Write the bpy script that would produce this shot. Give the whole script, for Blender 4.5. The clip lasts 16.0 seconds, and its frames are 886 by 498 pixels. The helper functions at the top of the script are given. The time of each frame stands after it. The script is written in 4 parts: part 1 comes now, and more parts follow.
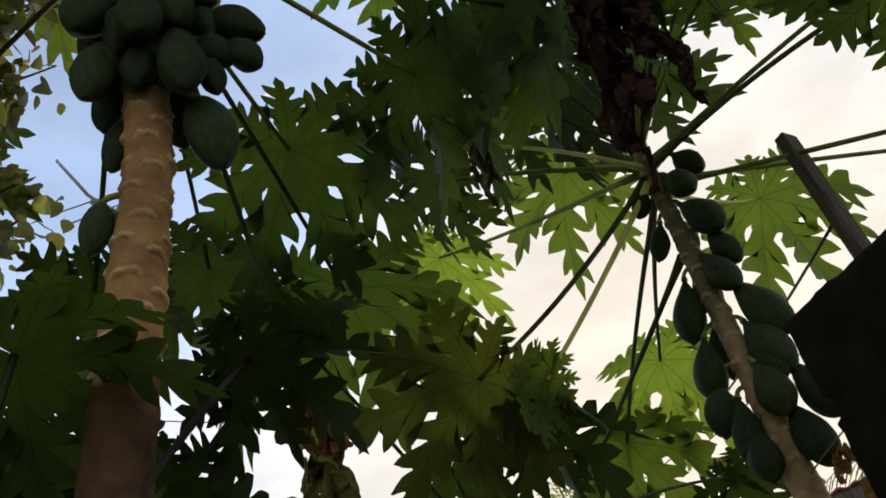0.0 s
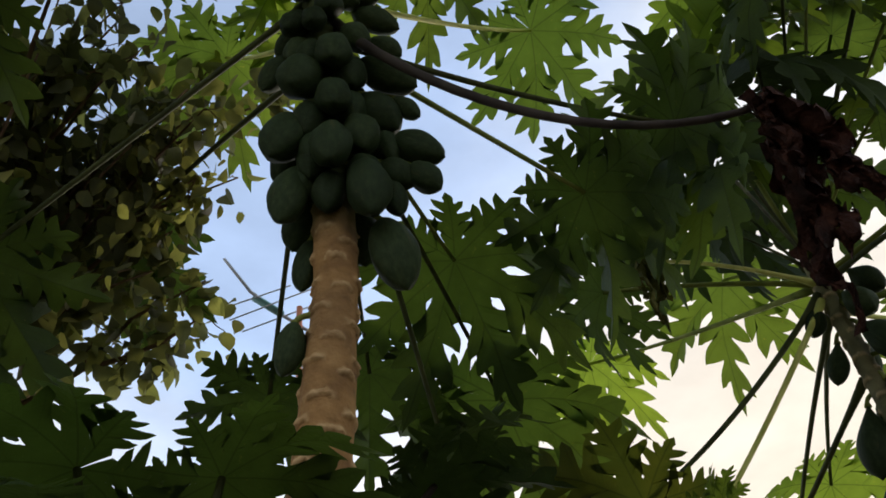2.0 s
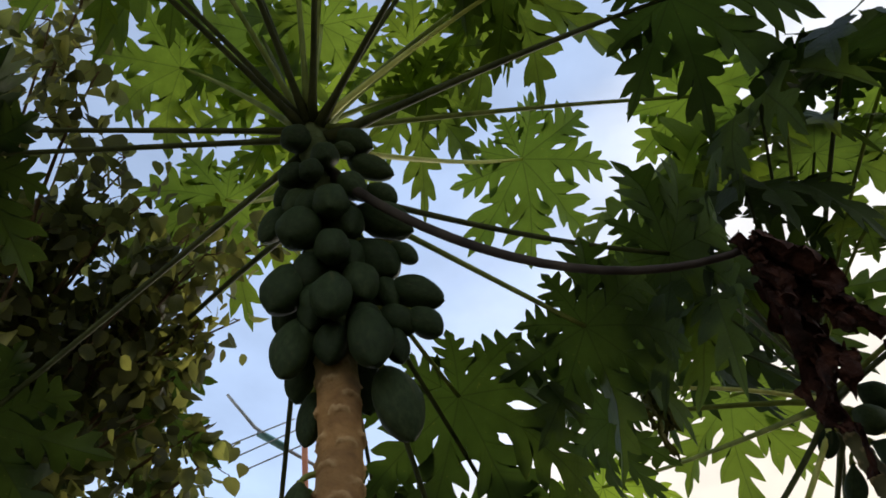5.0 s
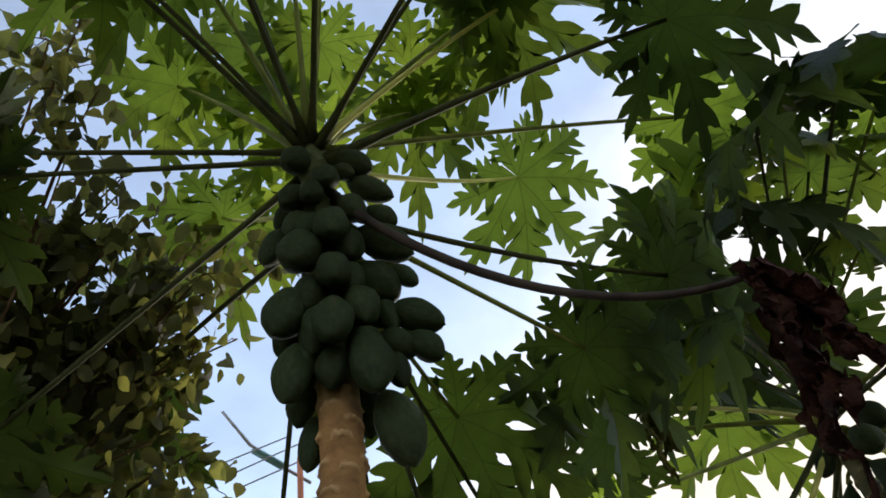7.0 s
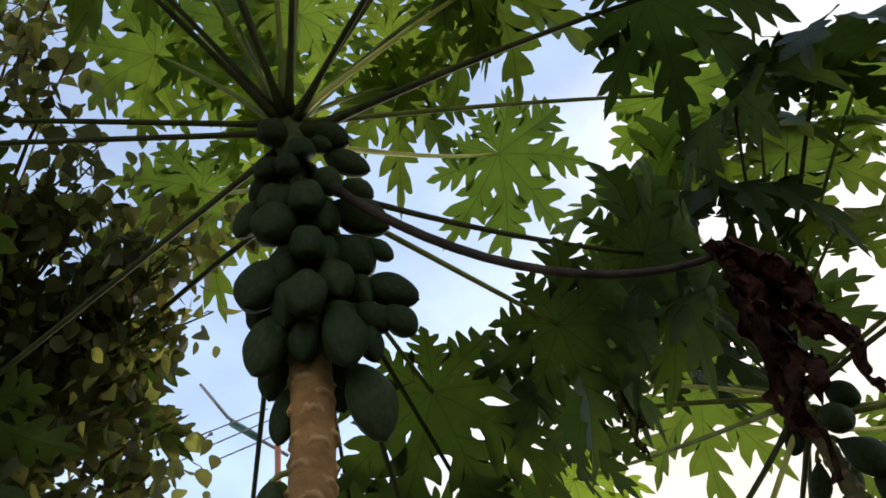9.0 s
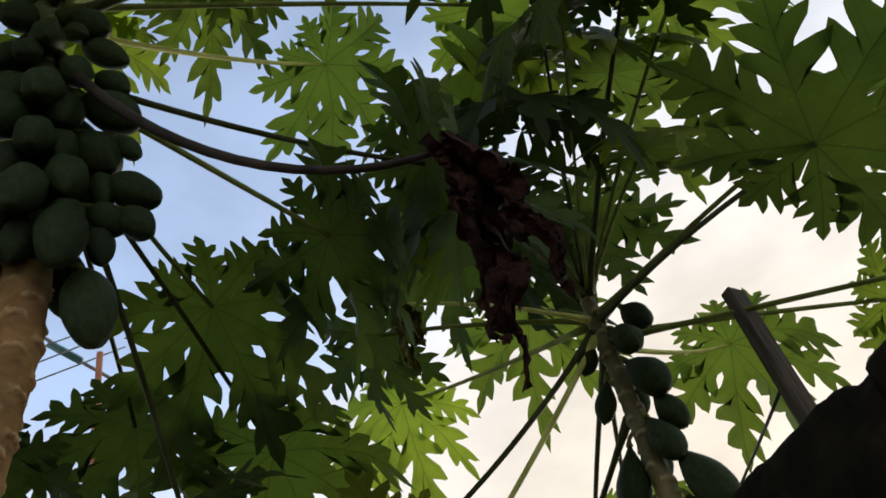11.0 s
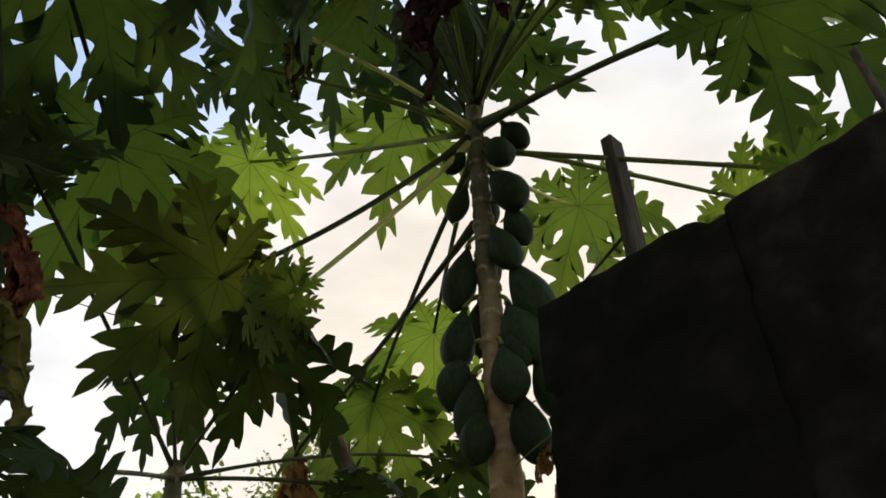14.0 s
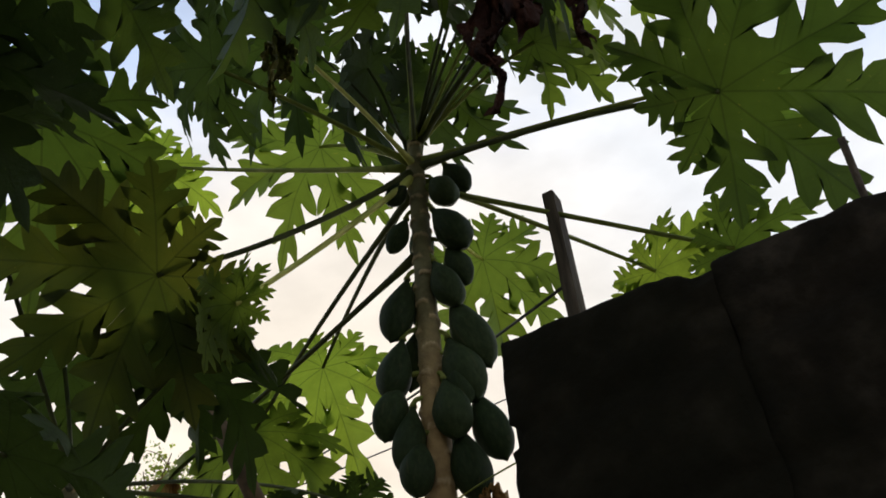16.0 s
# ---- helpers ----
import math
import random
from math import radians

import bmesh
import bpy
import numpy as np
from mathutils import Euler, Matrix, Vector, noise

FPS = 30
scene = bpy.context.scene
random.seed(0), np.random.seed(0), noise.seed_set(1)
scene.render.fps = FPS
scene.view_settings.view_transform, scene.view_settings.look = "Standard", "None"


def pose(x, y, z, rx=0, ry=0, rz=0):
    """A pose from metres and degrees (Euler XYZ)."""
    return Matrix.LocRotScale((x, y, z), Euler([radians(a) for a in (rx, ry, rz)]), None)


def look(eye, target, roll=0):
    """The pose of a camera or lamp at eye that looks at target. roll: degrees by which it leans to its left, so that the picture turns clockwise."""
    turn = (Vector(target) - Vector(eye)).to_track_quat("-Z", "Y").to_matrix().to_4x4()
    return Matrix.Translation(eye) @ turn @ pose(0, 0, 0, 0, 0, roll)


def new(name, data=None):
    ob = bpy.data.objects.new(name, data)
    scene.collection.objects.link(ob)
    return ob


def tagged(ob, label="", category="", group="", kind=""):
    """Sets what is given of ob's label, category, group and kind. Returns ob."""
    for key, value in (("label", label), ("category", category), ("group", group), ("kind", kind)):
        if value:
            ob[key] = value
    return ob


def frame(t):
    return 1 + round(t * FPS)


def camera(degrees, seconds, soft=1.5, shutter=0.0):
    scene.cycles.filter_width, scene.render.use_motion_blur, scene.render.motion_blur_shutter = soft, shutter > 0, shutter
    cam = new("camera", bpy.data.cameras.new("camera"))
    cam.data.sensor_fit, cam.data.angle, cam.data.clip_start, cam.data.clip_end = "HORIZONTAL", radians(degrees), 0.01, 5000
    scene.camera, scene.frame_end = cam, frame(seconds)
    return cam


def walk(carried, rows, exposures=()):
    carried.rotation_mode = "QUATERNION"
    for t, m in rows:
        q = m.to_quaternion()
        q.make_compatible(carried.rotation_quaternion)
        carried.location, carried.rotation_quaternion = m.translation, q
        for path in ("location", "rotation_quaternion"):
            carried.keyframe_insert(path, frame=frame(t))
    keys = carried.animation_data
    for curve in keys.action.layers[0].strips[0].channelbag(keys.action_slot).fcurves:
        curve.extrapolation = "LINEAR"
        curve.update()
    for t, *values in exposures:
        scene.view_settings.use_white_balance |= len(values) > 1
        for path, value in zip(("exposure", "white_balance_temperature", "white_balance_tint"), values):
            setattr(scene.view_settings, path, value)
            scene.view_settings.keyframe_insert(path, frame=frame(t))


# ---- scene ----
cam = camera(54.8, 16.0, soft=1.7)
PATH = [
    (0, (0.012, 0.114, 1.5), (0.136, 1.584, 2.851), -12.9),
    (0.5, (-0.031, 0.105, 1.524), (0.051, 1.543, 2.911), -10.9),
    (1, (-0.063, 0.079, 1.542), (-0.029, 1.472, 2.976), -8.9),
    (1.5, (-0.081, 0.044, 1.569), (-0.119, 1.384, 3.053), -6.9),
    (2, (-0.116, 0.017, 1.578), (-0.253, 1.309, 3.099), -3.8),
    (2.5, (-0.126, -0.014, 1.587), (-0.301, 1.268, 3.113), -3.0),
    (3, (-0.113, -0.009, 1.584), (-0.309, 1.314, 3.071), -2.8),
    (3.5, (-0.138, 0.014, 1.594), (-0.325, 1.357, 3.064), -2.4),
    (4, (-0.112, -0.011, 1.605), (-0.259, 1.275, 3.129), -3.9),
    (4.5, (-0.108, -0.037, 1.616), (-0.227, 1.162, 3.212), -6.3),
    (5, (-0.089, -0.087, 1.633), (-0.187, 1.008, 3.304), -7.3),
    (5.2, (-0.09, -0.107, 1.628), (-0.175, 0.948, 3.325), -7.2),
    (7.3, (-0.119, -0.135, 1.65), (-0.182, 0.959, 3.323), -9.0),
    (7.5, (-0.122, -0.123, 1.649), (-0.171, 0.994, 3.307), -9.9),
    (8, (-0.122, -0.123, 1.653), (-0.179, 1.011, 3.299), -10.3),
    (8.2, (-0.126, -0.131, 1.649), (-0.195, 0.996, 3.3), -9.5),
    (10.3, (0.214, 0.023, 1.678), (0.232, 1.2, 3.295), -9.6),
    (10.5, (0.283, 0.073, 1.682), (0.326, 1.279, 3.277), -10.8),
    (11, (0.404, 0.126, 1.675), (0.524, 1.399, 3.212), -13.5),
    (11.5, (0.441, 0.132, 1.632), (0.698, 1.457, 3.107), -15.8),
    (12, (0.466, 0.183, 1.617), (0.815, 1.535, 3.049), -15.8),
    (12.5, (0.474, 0.208, 1.602), (0.808, 1.597, 3.002), -10.1),
    (13, (0.475, 0.223, 1.562), (0.733, 1.654, 2.936), -3.4),
    (13.5, (0.475, 0.252, 1.547), (0.757, 1.732, 2.861), -2.7),
    (14, (0.308, 0.39, 1.515), (0.774, 1.876, 2.769), -2.8),
    (14.5, (0.065, 0.569, 1.476), (0.767, 1.988, 2.698), -1.7),
    (15, (-0.07, 0.645, 1.46), (0.809, 1.939, 2.706), -0.9),
    (15.5, (-0.076, 0.646, 1.461), (0.798, 1.888, 2.762), -2.1),
    (16, (-0.095, 0.645, 1.476), (0.728, 1.885, 2.812), -5.6),
]
EXPOSURE = [(0, 0.20), (1, 0.24), (2.5, 0.30), (4, 0.36), (5.2, 0.36), (7.3, 0.54), (8.2, 0.54), (10.3, 0.32), (11, 0.18), (12.5, 0.22), (13.5, 0.20), (16, 0.22)]
walk(cam, [(t, look(eye, aim, roll)) for t, eye, aim, roll in PATH], EXPOSURE)

# ---- sky and light ----
SUN_AZ, SUN_EL = radians(22), radians(24)          # azimuth from +y towards +x
SUN_DIR = Vector((math.sin(SUN_AZ) * math.cos(SUN_EL), math.cos(SUN_AZ) * math.cos(SUN_EL), math.sin(SUN_EL)))
CLOUD_AZ, CLOUD_EL = radians(38), radians(12)
CLOUD_DIR = Vector((math.sin(CLOUD_AZ) * math.cos(CLOUD_EL), math.cos(CLOUD_AZ) * math.cos(CLOUD_EL), math.sin(CLOUD_EL)))


def build_sky():
    world = bpy.data.worlds.new("evening_sky")
    scene.world = world
    world.use_nodes = True
    nt = world.node_tree
    nt.nodes.clear()
    n, l = nt.nodes.new, nt.links.new
    out, bg = n("ShaderNodeOutputWorld"), n("ShaderNodeBackground")
    sky = n("ShaderNodeTexSky")
    sky.sky_type, sky.sun_disc = "NISHITA", False
    sky.sun_elevation, sky.sun_rotation = SUN_EL, SUN_AZ
    sky.air_density, sky.dust_density, sky.ozone_density = 1.0, 0.6, 1.0
    gain = n("ShaderNodeVectorMath")
    gain.operation = "SCALE"
    gain.inputs[3].default_value = 0.26
    l(sky.outputs[0], gain.inputs[0])
    tc = n("ShaderNodeTexCoord")
    mp = n("ShaderNodeMapping")
    mp.inputs["Scale"].default_value = (1.6, 1.6, 3.4)
    mp.inputs["Location"].default_value = (0.35, 0.1, 0.2)
    l(tc.outputs["Generated"], mp.inputs[0])
    no = n("ShaderNodeTexNoise")
    no.inputs["Scale"].default_value, no.inputs["Detail"].default_value, no.inputs["Roughness"].default_value = 1.9, 6.0, 0.55
    l(mp.outputs[0], no.inputs["Vector"])
    # clouds gather towards the low sun and the horizon
    dot = n("ShaderNodeVectorMath")
    dot.operation = "DOT_PRODUCT"
    dot.inputs[1].default_value = SUN_DIR
    l(tc.outputs["Generated"], dot.inputs[0])
    bank = n("ShaderNodeVectorMath")
    bank.operation = "DOT_PRODUCT"
    bank.inputs[1].default_value = CLOUD_DIR
    l(tc.outputs["Generated"], bank.inputs[0])
    near = n("ShaderNodeMapRange")
    near.inputs[1].default_value, near.inputs[2].default_value = 0.50, 0.84
    near.inputs[3].default_value, near.inputs[4].default_value = -0.34, 0.62
    l(bank.outputs["Value"], near.inputs[0])
    height = n("ShaderNodeSeparateXYZ")
    l(tc.outputs["Generated"], height.inputs[0])
    low = n("ShaderNodeMapRange")
    low.inputs[1].default_value, low.inputs[2].default_value = 0.70, 0.54
    low.inputs[3].default_value, low.inputs[4].default_value = 0.0, 0.62
    l(height.outputs["Z"], low.inputs[0])
    banks = n("ShaderNodeMath")
    banks.operation = "ADD"
    l(near.outputs[0], banks.inputs[0])
    l(low.outputs[0], banks.inputs[1])
    add = n("ShaderNodeMath")
    add.operation = "ADD"
    l(no.outputs[0], add.inputs[0])
    l(banks.outputs[0], add.inputs[1])
    cover = n("ShaderNodeMapRange")
    cover.interpolation_type = "SMOOTHSTEP"
    cover.inputs[1].default_value, cover.inputs[2].default_value = 0.24, 1.02
    l(add.outputs[0], cover.inputs[0])
    warm = n("ShaderNodeMapRange")
    warm.inputs[1].default_value, warm.inputs[2].default_value = 0.84, 1.0
    l(dot.outputs["Value"], warm.inputs[0])
    tint = n("ShaderNodeMix")
    tint.data_type = "RGBA"
    tint.inputs[6].default_value = (0.86, 0.88, 0.92, 1)
    tint.inputs[7].default_value = (1.0, 0.86, 0.68, 1)
    l(warm.outputs[0], tint.inputs[0])
    mix = n("ShaderNodeMix")
    mix.data_type = "RGBA"
    l(cover.outputs[0], mix.inputs[0])
    l(gain.outputs[0], mix.inputs[6])
    l(tint.outputs[2], mix.inputs[7])
    # a thin veil over all of it, and grey shading inside the clouds
    veil = n("ShaderNodeMix")
    veil.data_type = "RGBA"
    veil.inputs[0].default_value = 0.24
    veil.inputs[7].default_value = (0.66, 0.66, 0.66, 1)
    l(mix.outputs[2], veil.inputs[6])
    puff = n("ShaderNodeTexNoise")
    puff.inputs["Scale"].default_value, puff.inputs["Detail"].default_value = 4.2, 7.0
    l(mp.outputs[0], puff.inputs["Vector"])
    shade = n("ShaderNodeMapRange")
    shade.inputs[1].default_value, shade.inputs[2].default_value = 0.35, 0.62
    shade.inputs[3].default_value, shade.inputs[4].default_value = 0.90, 1.08
    l(puff.outputs[0], shade.inputs[0])
    lit = n("ShaderNodeVectorMath")
    lit.operation = "SCALE"
    l(veil.outputs[2], lit.inputs[0])
    l(shade.outputs[0], lit.inputs[3])
    l(lit.outputs[0], bg.inputs[0])
    bg.inputs[1].default_value = 1.0
    l(bg.outputs[0], out.inputs[0])


build_sky()
lamp = bpy.data.lights.new("sun", "SUN")
lamp.energy, lamp.angle, lamp.color = 1.1, radians(14), (1.0, 0.9, 0.76)
sun = new("sun", lamp)
sun.matrix_world = look(SUN_DIR * 60, (0, 0, 0))


# ---- materials ----
def material(name):
    mat = bpy.data.materials.new(name)
    mat.use_nodes = True
    nt = mat.node_tree
    return mat, nt, nt.nodes["Principled BSDF"], nt.nodes["Material Output"]


def noise_node(nt, scale, detail=4.0, coords="Object", stretch=None):
    tc = nt.nodes.new("ShaderNodeTexCoord")
    no = nt.nodes.new("ShaderNodeTexNoise")
    no.inputs["Scale"].default_value, no.inputs["Detail"].default_value = scale, detail
    if stretch:
        mp = nt.nodes.new("ShaderNodeMapping")
        mp.inputs["Scale"].default_value = stretch
        nt.links.new(tc.outputs[coords], mp.inputs[0])
        nt.links.new(mp.outputs[0], no.inputs["Vector"])
    else:
        nt.links.new(tc.outputs[coords], no.inputs["Vector"])
    return no


def ramp_node(nt, source, stops):
    r = nt.nodes.new("ShaderNodeValToRGB")
    els = r.color_ramp.elements
    while len(els) < len(stops):
        els.new(0.5)
    for e, (p, c) in zip(els, stops):
        e.position, e.color = p, (*c, 1)
    nt.links.new(source, r.inputs[0])
    return r


def mix_node(nt, fac, a, b, blend="MIX"):
    m = nt.nodes.new("ShaderNodeMix")
    m.data_type, m.blend_type = "RGBA", blend
    for sock, v in ((m.inputs[0], fac), (m.inputs[6], a), (m.inputs[7], b)):
        if isinstance(v, bpy.types.NodeSocket):
            nt.links.new(v, sock)
        elif isinstance(v, (int, float)):
            sock.default_value = v
        else:
            sock.default_value = (*v, 1)
    return m.outputs[2]


def math_node(nt, op, a, b=0.0, clamp=False):
    m = nt.nodes.new("ShaderNodeMath")
    m.operation, m.use_clamp = op, clamp
    for sock, v in ((m.inputs[0], a), (m.inputs[1], b)):
        if isinstance(v, bpy.types.NodeSocket):
            nt.links.new(v, sock)
        else:
            sock.default_value = v
    return m.outputs[0]


def bump_node(nt, bsdf, height, strength=0.4, distance=0.01):
    b = nt.nodes.new("ShaderNodeBump")
    b.inputs["Strength"].default_value, b.inputs["Distance"].default_value = strength, distance
    nt.links.new(height, b.inputs["Height"])
    nt.links.new(b.outputs[0], bsdf.inputs["Normal"])


def surface(name, stops, scale, rough, detail=5.0, stretch=None, bump=0.4, bump_scale=None, dist=0.006, coords="Object", grime=None):
    mat, nt, bsdf, out = material(name)
    no = noise_node(nt, scale, detail, coords, stretch)
    col = ramp_node(nt, no.outputs[0], stops).outputs[0]
    if grime:
        big = noise_node(nt, scale * 0.17, 3.0, coords)
        fac = math_node(nt, "MULTIPLY", ramp_node(nt, big.outputs[0], [(0.42, (0, 0, 0)), (0.62, (1, 1, 1))]).outputs[0], 0.7)
        col = mix_node(nt, fac, col, grime)
    nt.links.new(col, bsdf.inputs["Base Color"])
    bsdf.inputs["Roughness"].default_value = rough
    fine = noise_node(nt, bump_scale or scale * 3, 6.0, coords, stretch)
    bump_node(nt, bsdf, fine.outputs[0], bump, dist)
    return mat


def leaf_material(name, face, vein, shine, yellow=0.0, through_share=0.55, single=True):
    """A thin leaf: gloss and colour by reflection, a brighter yellow-green by light passing through; veins run along the map's axes."""
    mat, nt, bsdf, out = material(name)
    uv = nt.nodes.new("ShaderNodeUVMap")
    uv.uv_map = "leaf"
    sep = nt.nodes.new("ShaderNodeSeparateXYZ")
    nt.links.new(uv.outputs[0], sep.inputs[0])
    mid = math_node(nt, "LESS_THAN", math_node(nt, "ABSOLUTE", sep.outputs[0]), 0.0055)
    side = math_node(nt, "ABSOLUTE", math_node(nt, "SUBTRACT", math_node(nt, "FRACT", sep.outputs[1]), 0.5))
    side = math_node(nt, "LESS_THAN", side, 0.018)
    ve = math_node(nt, "MAXIMUM", math_node(nt, "MULTIPLY", mid, 0.62), math_node(nt, "MULTIPLY", side, 0.2), True)
    info = nt.nodes.new("ShaderNodeObjectInfo")
    no = noise_node(nt, 5.0, 5.0)
    geo = nt.nodes.new("ShaderNodeNewGeometry")
    luck = info.outputs["Random"] if single else geo.outputs["Random Per Island"]
    varied = math_node(nt, "ADD", math_node(nt, "MULTIPLY", no.outputs[0], 0.7), math_node(nt, "MULTIPLY", luck, 0.5))
    spread = (0.6, 1.35) if single else (0.38, 2.0)
    d, b = [c * spread[0] for c in face], [c * spread[1] for c in face]
    base = ramp_node(nt, varied, [(0.3, d), (0.62, face), (0.95, b)]).outputs[0]
    if yellow:
        blotch = ramp_node(nt, noise_node(nt, 2.2, 4.0).outputs[0], [(0.42, (0, 0, 0)), (0.66, (1, 1, 1))]).outputs[0]
        base = mix_node(nt, math_node(nt, "MULTIPLY", blotch, yellow), base, (0.19, 0.145, 0.022))
    spots = ramp_node(nt, noise_node(nt, 38.0, 2.0).outputs[0], [(0.70, (0, 0, 0)), (0.76, (1, 1, 1))]).outputs[0]
    base = mix_node(nt, math_node(nt, "MULTIPLY", spots, 0.35), base, (0.13, 0.12, 0.04))
    nt.links.new(mix_node(nt, ve, base, vein), bsdf.inputs["Base Color"])
    bsdf.inputs["Roughness"].default_value = 0.58
    bsdf.inputs["Specular IOR Level"].default_value = 0.18
    bump_node(nt, bsdf, noise_node(nt, 26.0, 4.0).outputs[0], 0.35, 0.01)
    tr = nt.nodes.new("ShaderNodeBsdfTranslucent")
    thick = ramp_node(nt, math_node(nt, "FRACT", math_node(nt, "MULTIPLY", luck, 7.31)), [(0.0, (0.62, 0.62, 0.66)), (0.6, (1.05, 1.05, 1.05)), (1.0, (1.6, 1.52, 1.3))]).outputs[0]
    glow = mix_node(nt, 1.0, mix_node(nt, 1.0, base, shine, "MULTIPLY"), thick, "MULTIPLY")
    nt.links.new(mix_node(nt, math_node(nt, "MULTIPLY", ve, 0.6), glow, (0.02, 0.035, 0.01)), tr.inputs["Color"])
    ms = nt.nodes.new("ShaderNodeMixShader")
    ms.inputs[0].default_value = through_share
    nt.links.new(bsdf.outputs[0], ms.inputs[1])
    nt.links.new(tr.outputs[0], ms.inputs[2])
    nt.links.new(ms.outputs[0], out.inputs["Surface"])
    return mat


M_LEAF = leaf_material("papaya_leaf", (0.038, 0.061, 0.018), (0.032, 0.042, 0.015), (5.9, 5.3, 1.8), through_share=0.5)
# duller copies of the leaf: the canopy's shade is put into their colour
M_LEAF_SHADED = leaf_material("shaded_papaya_leaf", (0.034, 0.056, 0.019), (0.028, 0.038, 0.014), (2.5, 2.5, 0.9), through_share=0.31)
M_LEAF_HALF_SHADED = leaf_material("half_shaded_papaya_leaf", (0.033, 0.055, 0.017), (0.028, 0.038, 0.014), (4.6, 4.4, 1.5), through_share=0.42)
M_LEAF_OLD = leaf_material("yellowing_papaya_leaf", (0.044, 0.060, 0.017), (0.03, 0.030, 0.014), (1.5, 1.5, 0.6), 0.15)
M_BROAD = leaf_material("broad_tree_leaf", (0.095, 0.105, 0.055), (0.13, 0.135, 0.08), (2.4, 2.3, 1.1), 0.10, 0.5, False)
M_FAR = leaf_material("far_tree_leaf", (0.10, 0.14, 0.042), (0.14, 0.18, 0.06), (3.6, 3.4, 1.5), 0.2, 0.45, False)
# green, dark and pale tones, picked by how bright each stalk looks
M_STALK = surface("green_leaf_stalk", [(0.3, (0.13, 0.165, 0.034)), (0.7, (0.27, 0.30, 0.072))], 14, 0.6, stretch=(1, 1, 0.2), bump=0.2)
M_STALK_DARK = surface("dark_leaf_stalk", [(0.3, (0.036, 0.044, 0.016)), (0.7, (0.088, 0.098, 0.034))], 14, 0.6, stretch=(1, 1, 0.2), bump=0.2)
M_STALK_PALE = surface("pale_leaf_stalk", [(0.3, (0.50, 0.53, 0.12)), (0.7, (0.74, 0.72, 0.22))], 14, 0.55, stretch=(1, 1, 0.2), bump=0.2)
for stalk_mat in (M_STALK, M_STALK_DARK, M_STALK_PALE):
    stalk_mat.node_tree.nodes["Principled BSDF"].inputs["Specular IOR Level"].default_value = 0.15
M_DEAD = surface("dried_leaf", [(0.3, (0.014, 0.006, 0.004)), (0.55, (0.042, 0.015, 0.009)), (0.8, (0.095, 0.036, 0.020))], 22, 0.75, bump=0.9, dist=0.012)
M_DEAD_RED = surface("rust_brown_dried_leaf", [(0.3, (0.08, 0.028, 0.014)), (0.55, (0.22, 0.080, 0.040)), (0.8, (0.36, 0.16, 0.080))], 22, 0.75, bump=0.9, dist=0.012)
M_DEAD_TAN = surface("dried_tan_leaf", [(0.25, (0.10, 0.045, 0.018)), (0.5, (0.30, 0.15, 0.045)), (0.8, (0.45, 0.29, 0.10))], 18, 0.7, bump=0.8, dist=0.012)
M_WILT = surface("wilted_leaf", [(0.25, (0.07, 0.070, 0.014)), (0.55, (0.16, 0.150, 0.032)), (0.8, (0.24, 0.18, 0.045))], 16, 0.65, bump=0.7, dist=0.01)
M_WOOD = surface("weathered_wood", [(0.25, (0.045, 0.036, 0.028)), (0.6, (0.11, 0.088, 0.066)), (0.85, (0.19, 0.155, 0.12))], 9, 0.8, stretch=(6, 6, 0.5), bump=0.6)
M_BARK = surface("branch_bark", [(0.3, (0.070, 0.044, 0.025)), (0.7, (0.20, 0.13, 0.072))], 12, 0.85, bump=0.8)
M_STALK_BROWN = surface("brown_leaf_stalk", [(0.3, (0.028, 0.021, 0.018)), (0.7, (0.066, 0.052, 0.042))], 14, 0.65, stretch=(1, 1, 0.2), bump=0.3)
for dull in (M_DEAD, M_DEAD_RED, M_DEAD_TAN, M_WILT, M_WOOD, M_BARK, M_STALK_BROWN):
    dull.node_tree.nodes["Principled BSDF"].inputs["Specular IOR Level"].default_value = 0.12
M_METAL = surface("dull_aluminium", [(0.3, (0.30, 0.30, 0.31)), (0.7, (0.45, 0.45, 0.46))], 20, 0.4, bump=0.1)
M_TEAL = surface("faded_teal_plastic", [(0.3, (0.12, 0.28, 0.27)), (0.7, (0.20, 0.40, 0.38))], 20, 0.5, bump=0.1)
M_ORANGE = surface("orange_pipe", [(0.3, (0.40, 0.13, 0.05)), (0.7, (0.52, 0.20, 0.09))], 20, 0.55, bump=0.1)
M_WIRE = surface("black_cable", [(0.3, (0.02, 0.02, 0.02)), (0.7, (0.05, 0.05, 0.05))], 20, 0.6, bump=0.1)
M_ROOF = surface("red_roof_sheet", [(0.3, (0.26, 0.06, 0.06)), (0.7, (0.40, 0.11, 0.10))], 6, 0.5, bump=0.2, grime=(0.16, 0.09, 0.07))
M_PLASTER = surface("stained_plaster", [(0.3, (0.34, 0.27, 0.20)), (0.7, (0.48, 0.41, 0.33))], 5, 0.9, bump=0.4, grime=(0.17, 0.14, 0.11))
# unseen ground, lightened to bounce more light up onto leaves and fruit
M_SOIL = surface("leaf_littered_soil", [(0.3, (0.10, 0.078, 0.055)), (0.55, (0.21, 0.165, 0.115)), (0.8, (0.22, 0.20, 0.10))], 2.4, 0.95, bump=0.8, dist=0.03, grime=(0.09, 0.115, 0.045))
# near-black all over, tuned to how dark the wall looks
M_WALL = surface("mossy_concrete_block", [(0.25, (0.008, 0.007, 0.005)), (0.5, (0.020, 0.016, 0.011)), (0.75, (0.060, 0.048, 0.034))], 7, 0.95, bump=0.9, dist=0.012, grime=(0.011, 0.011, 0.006))
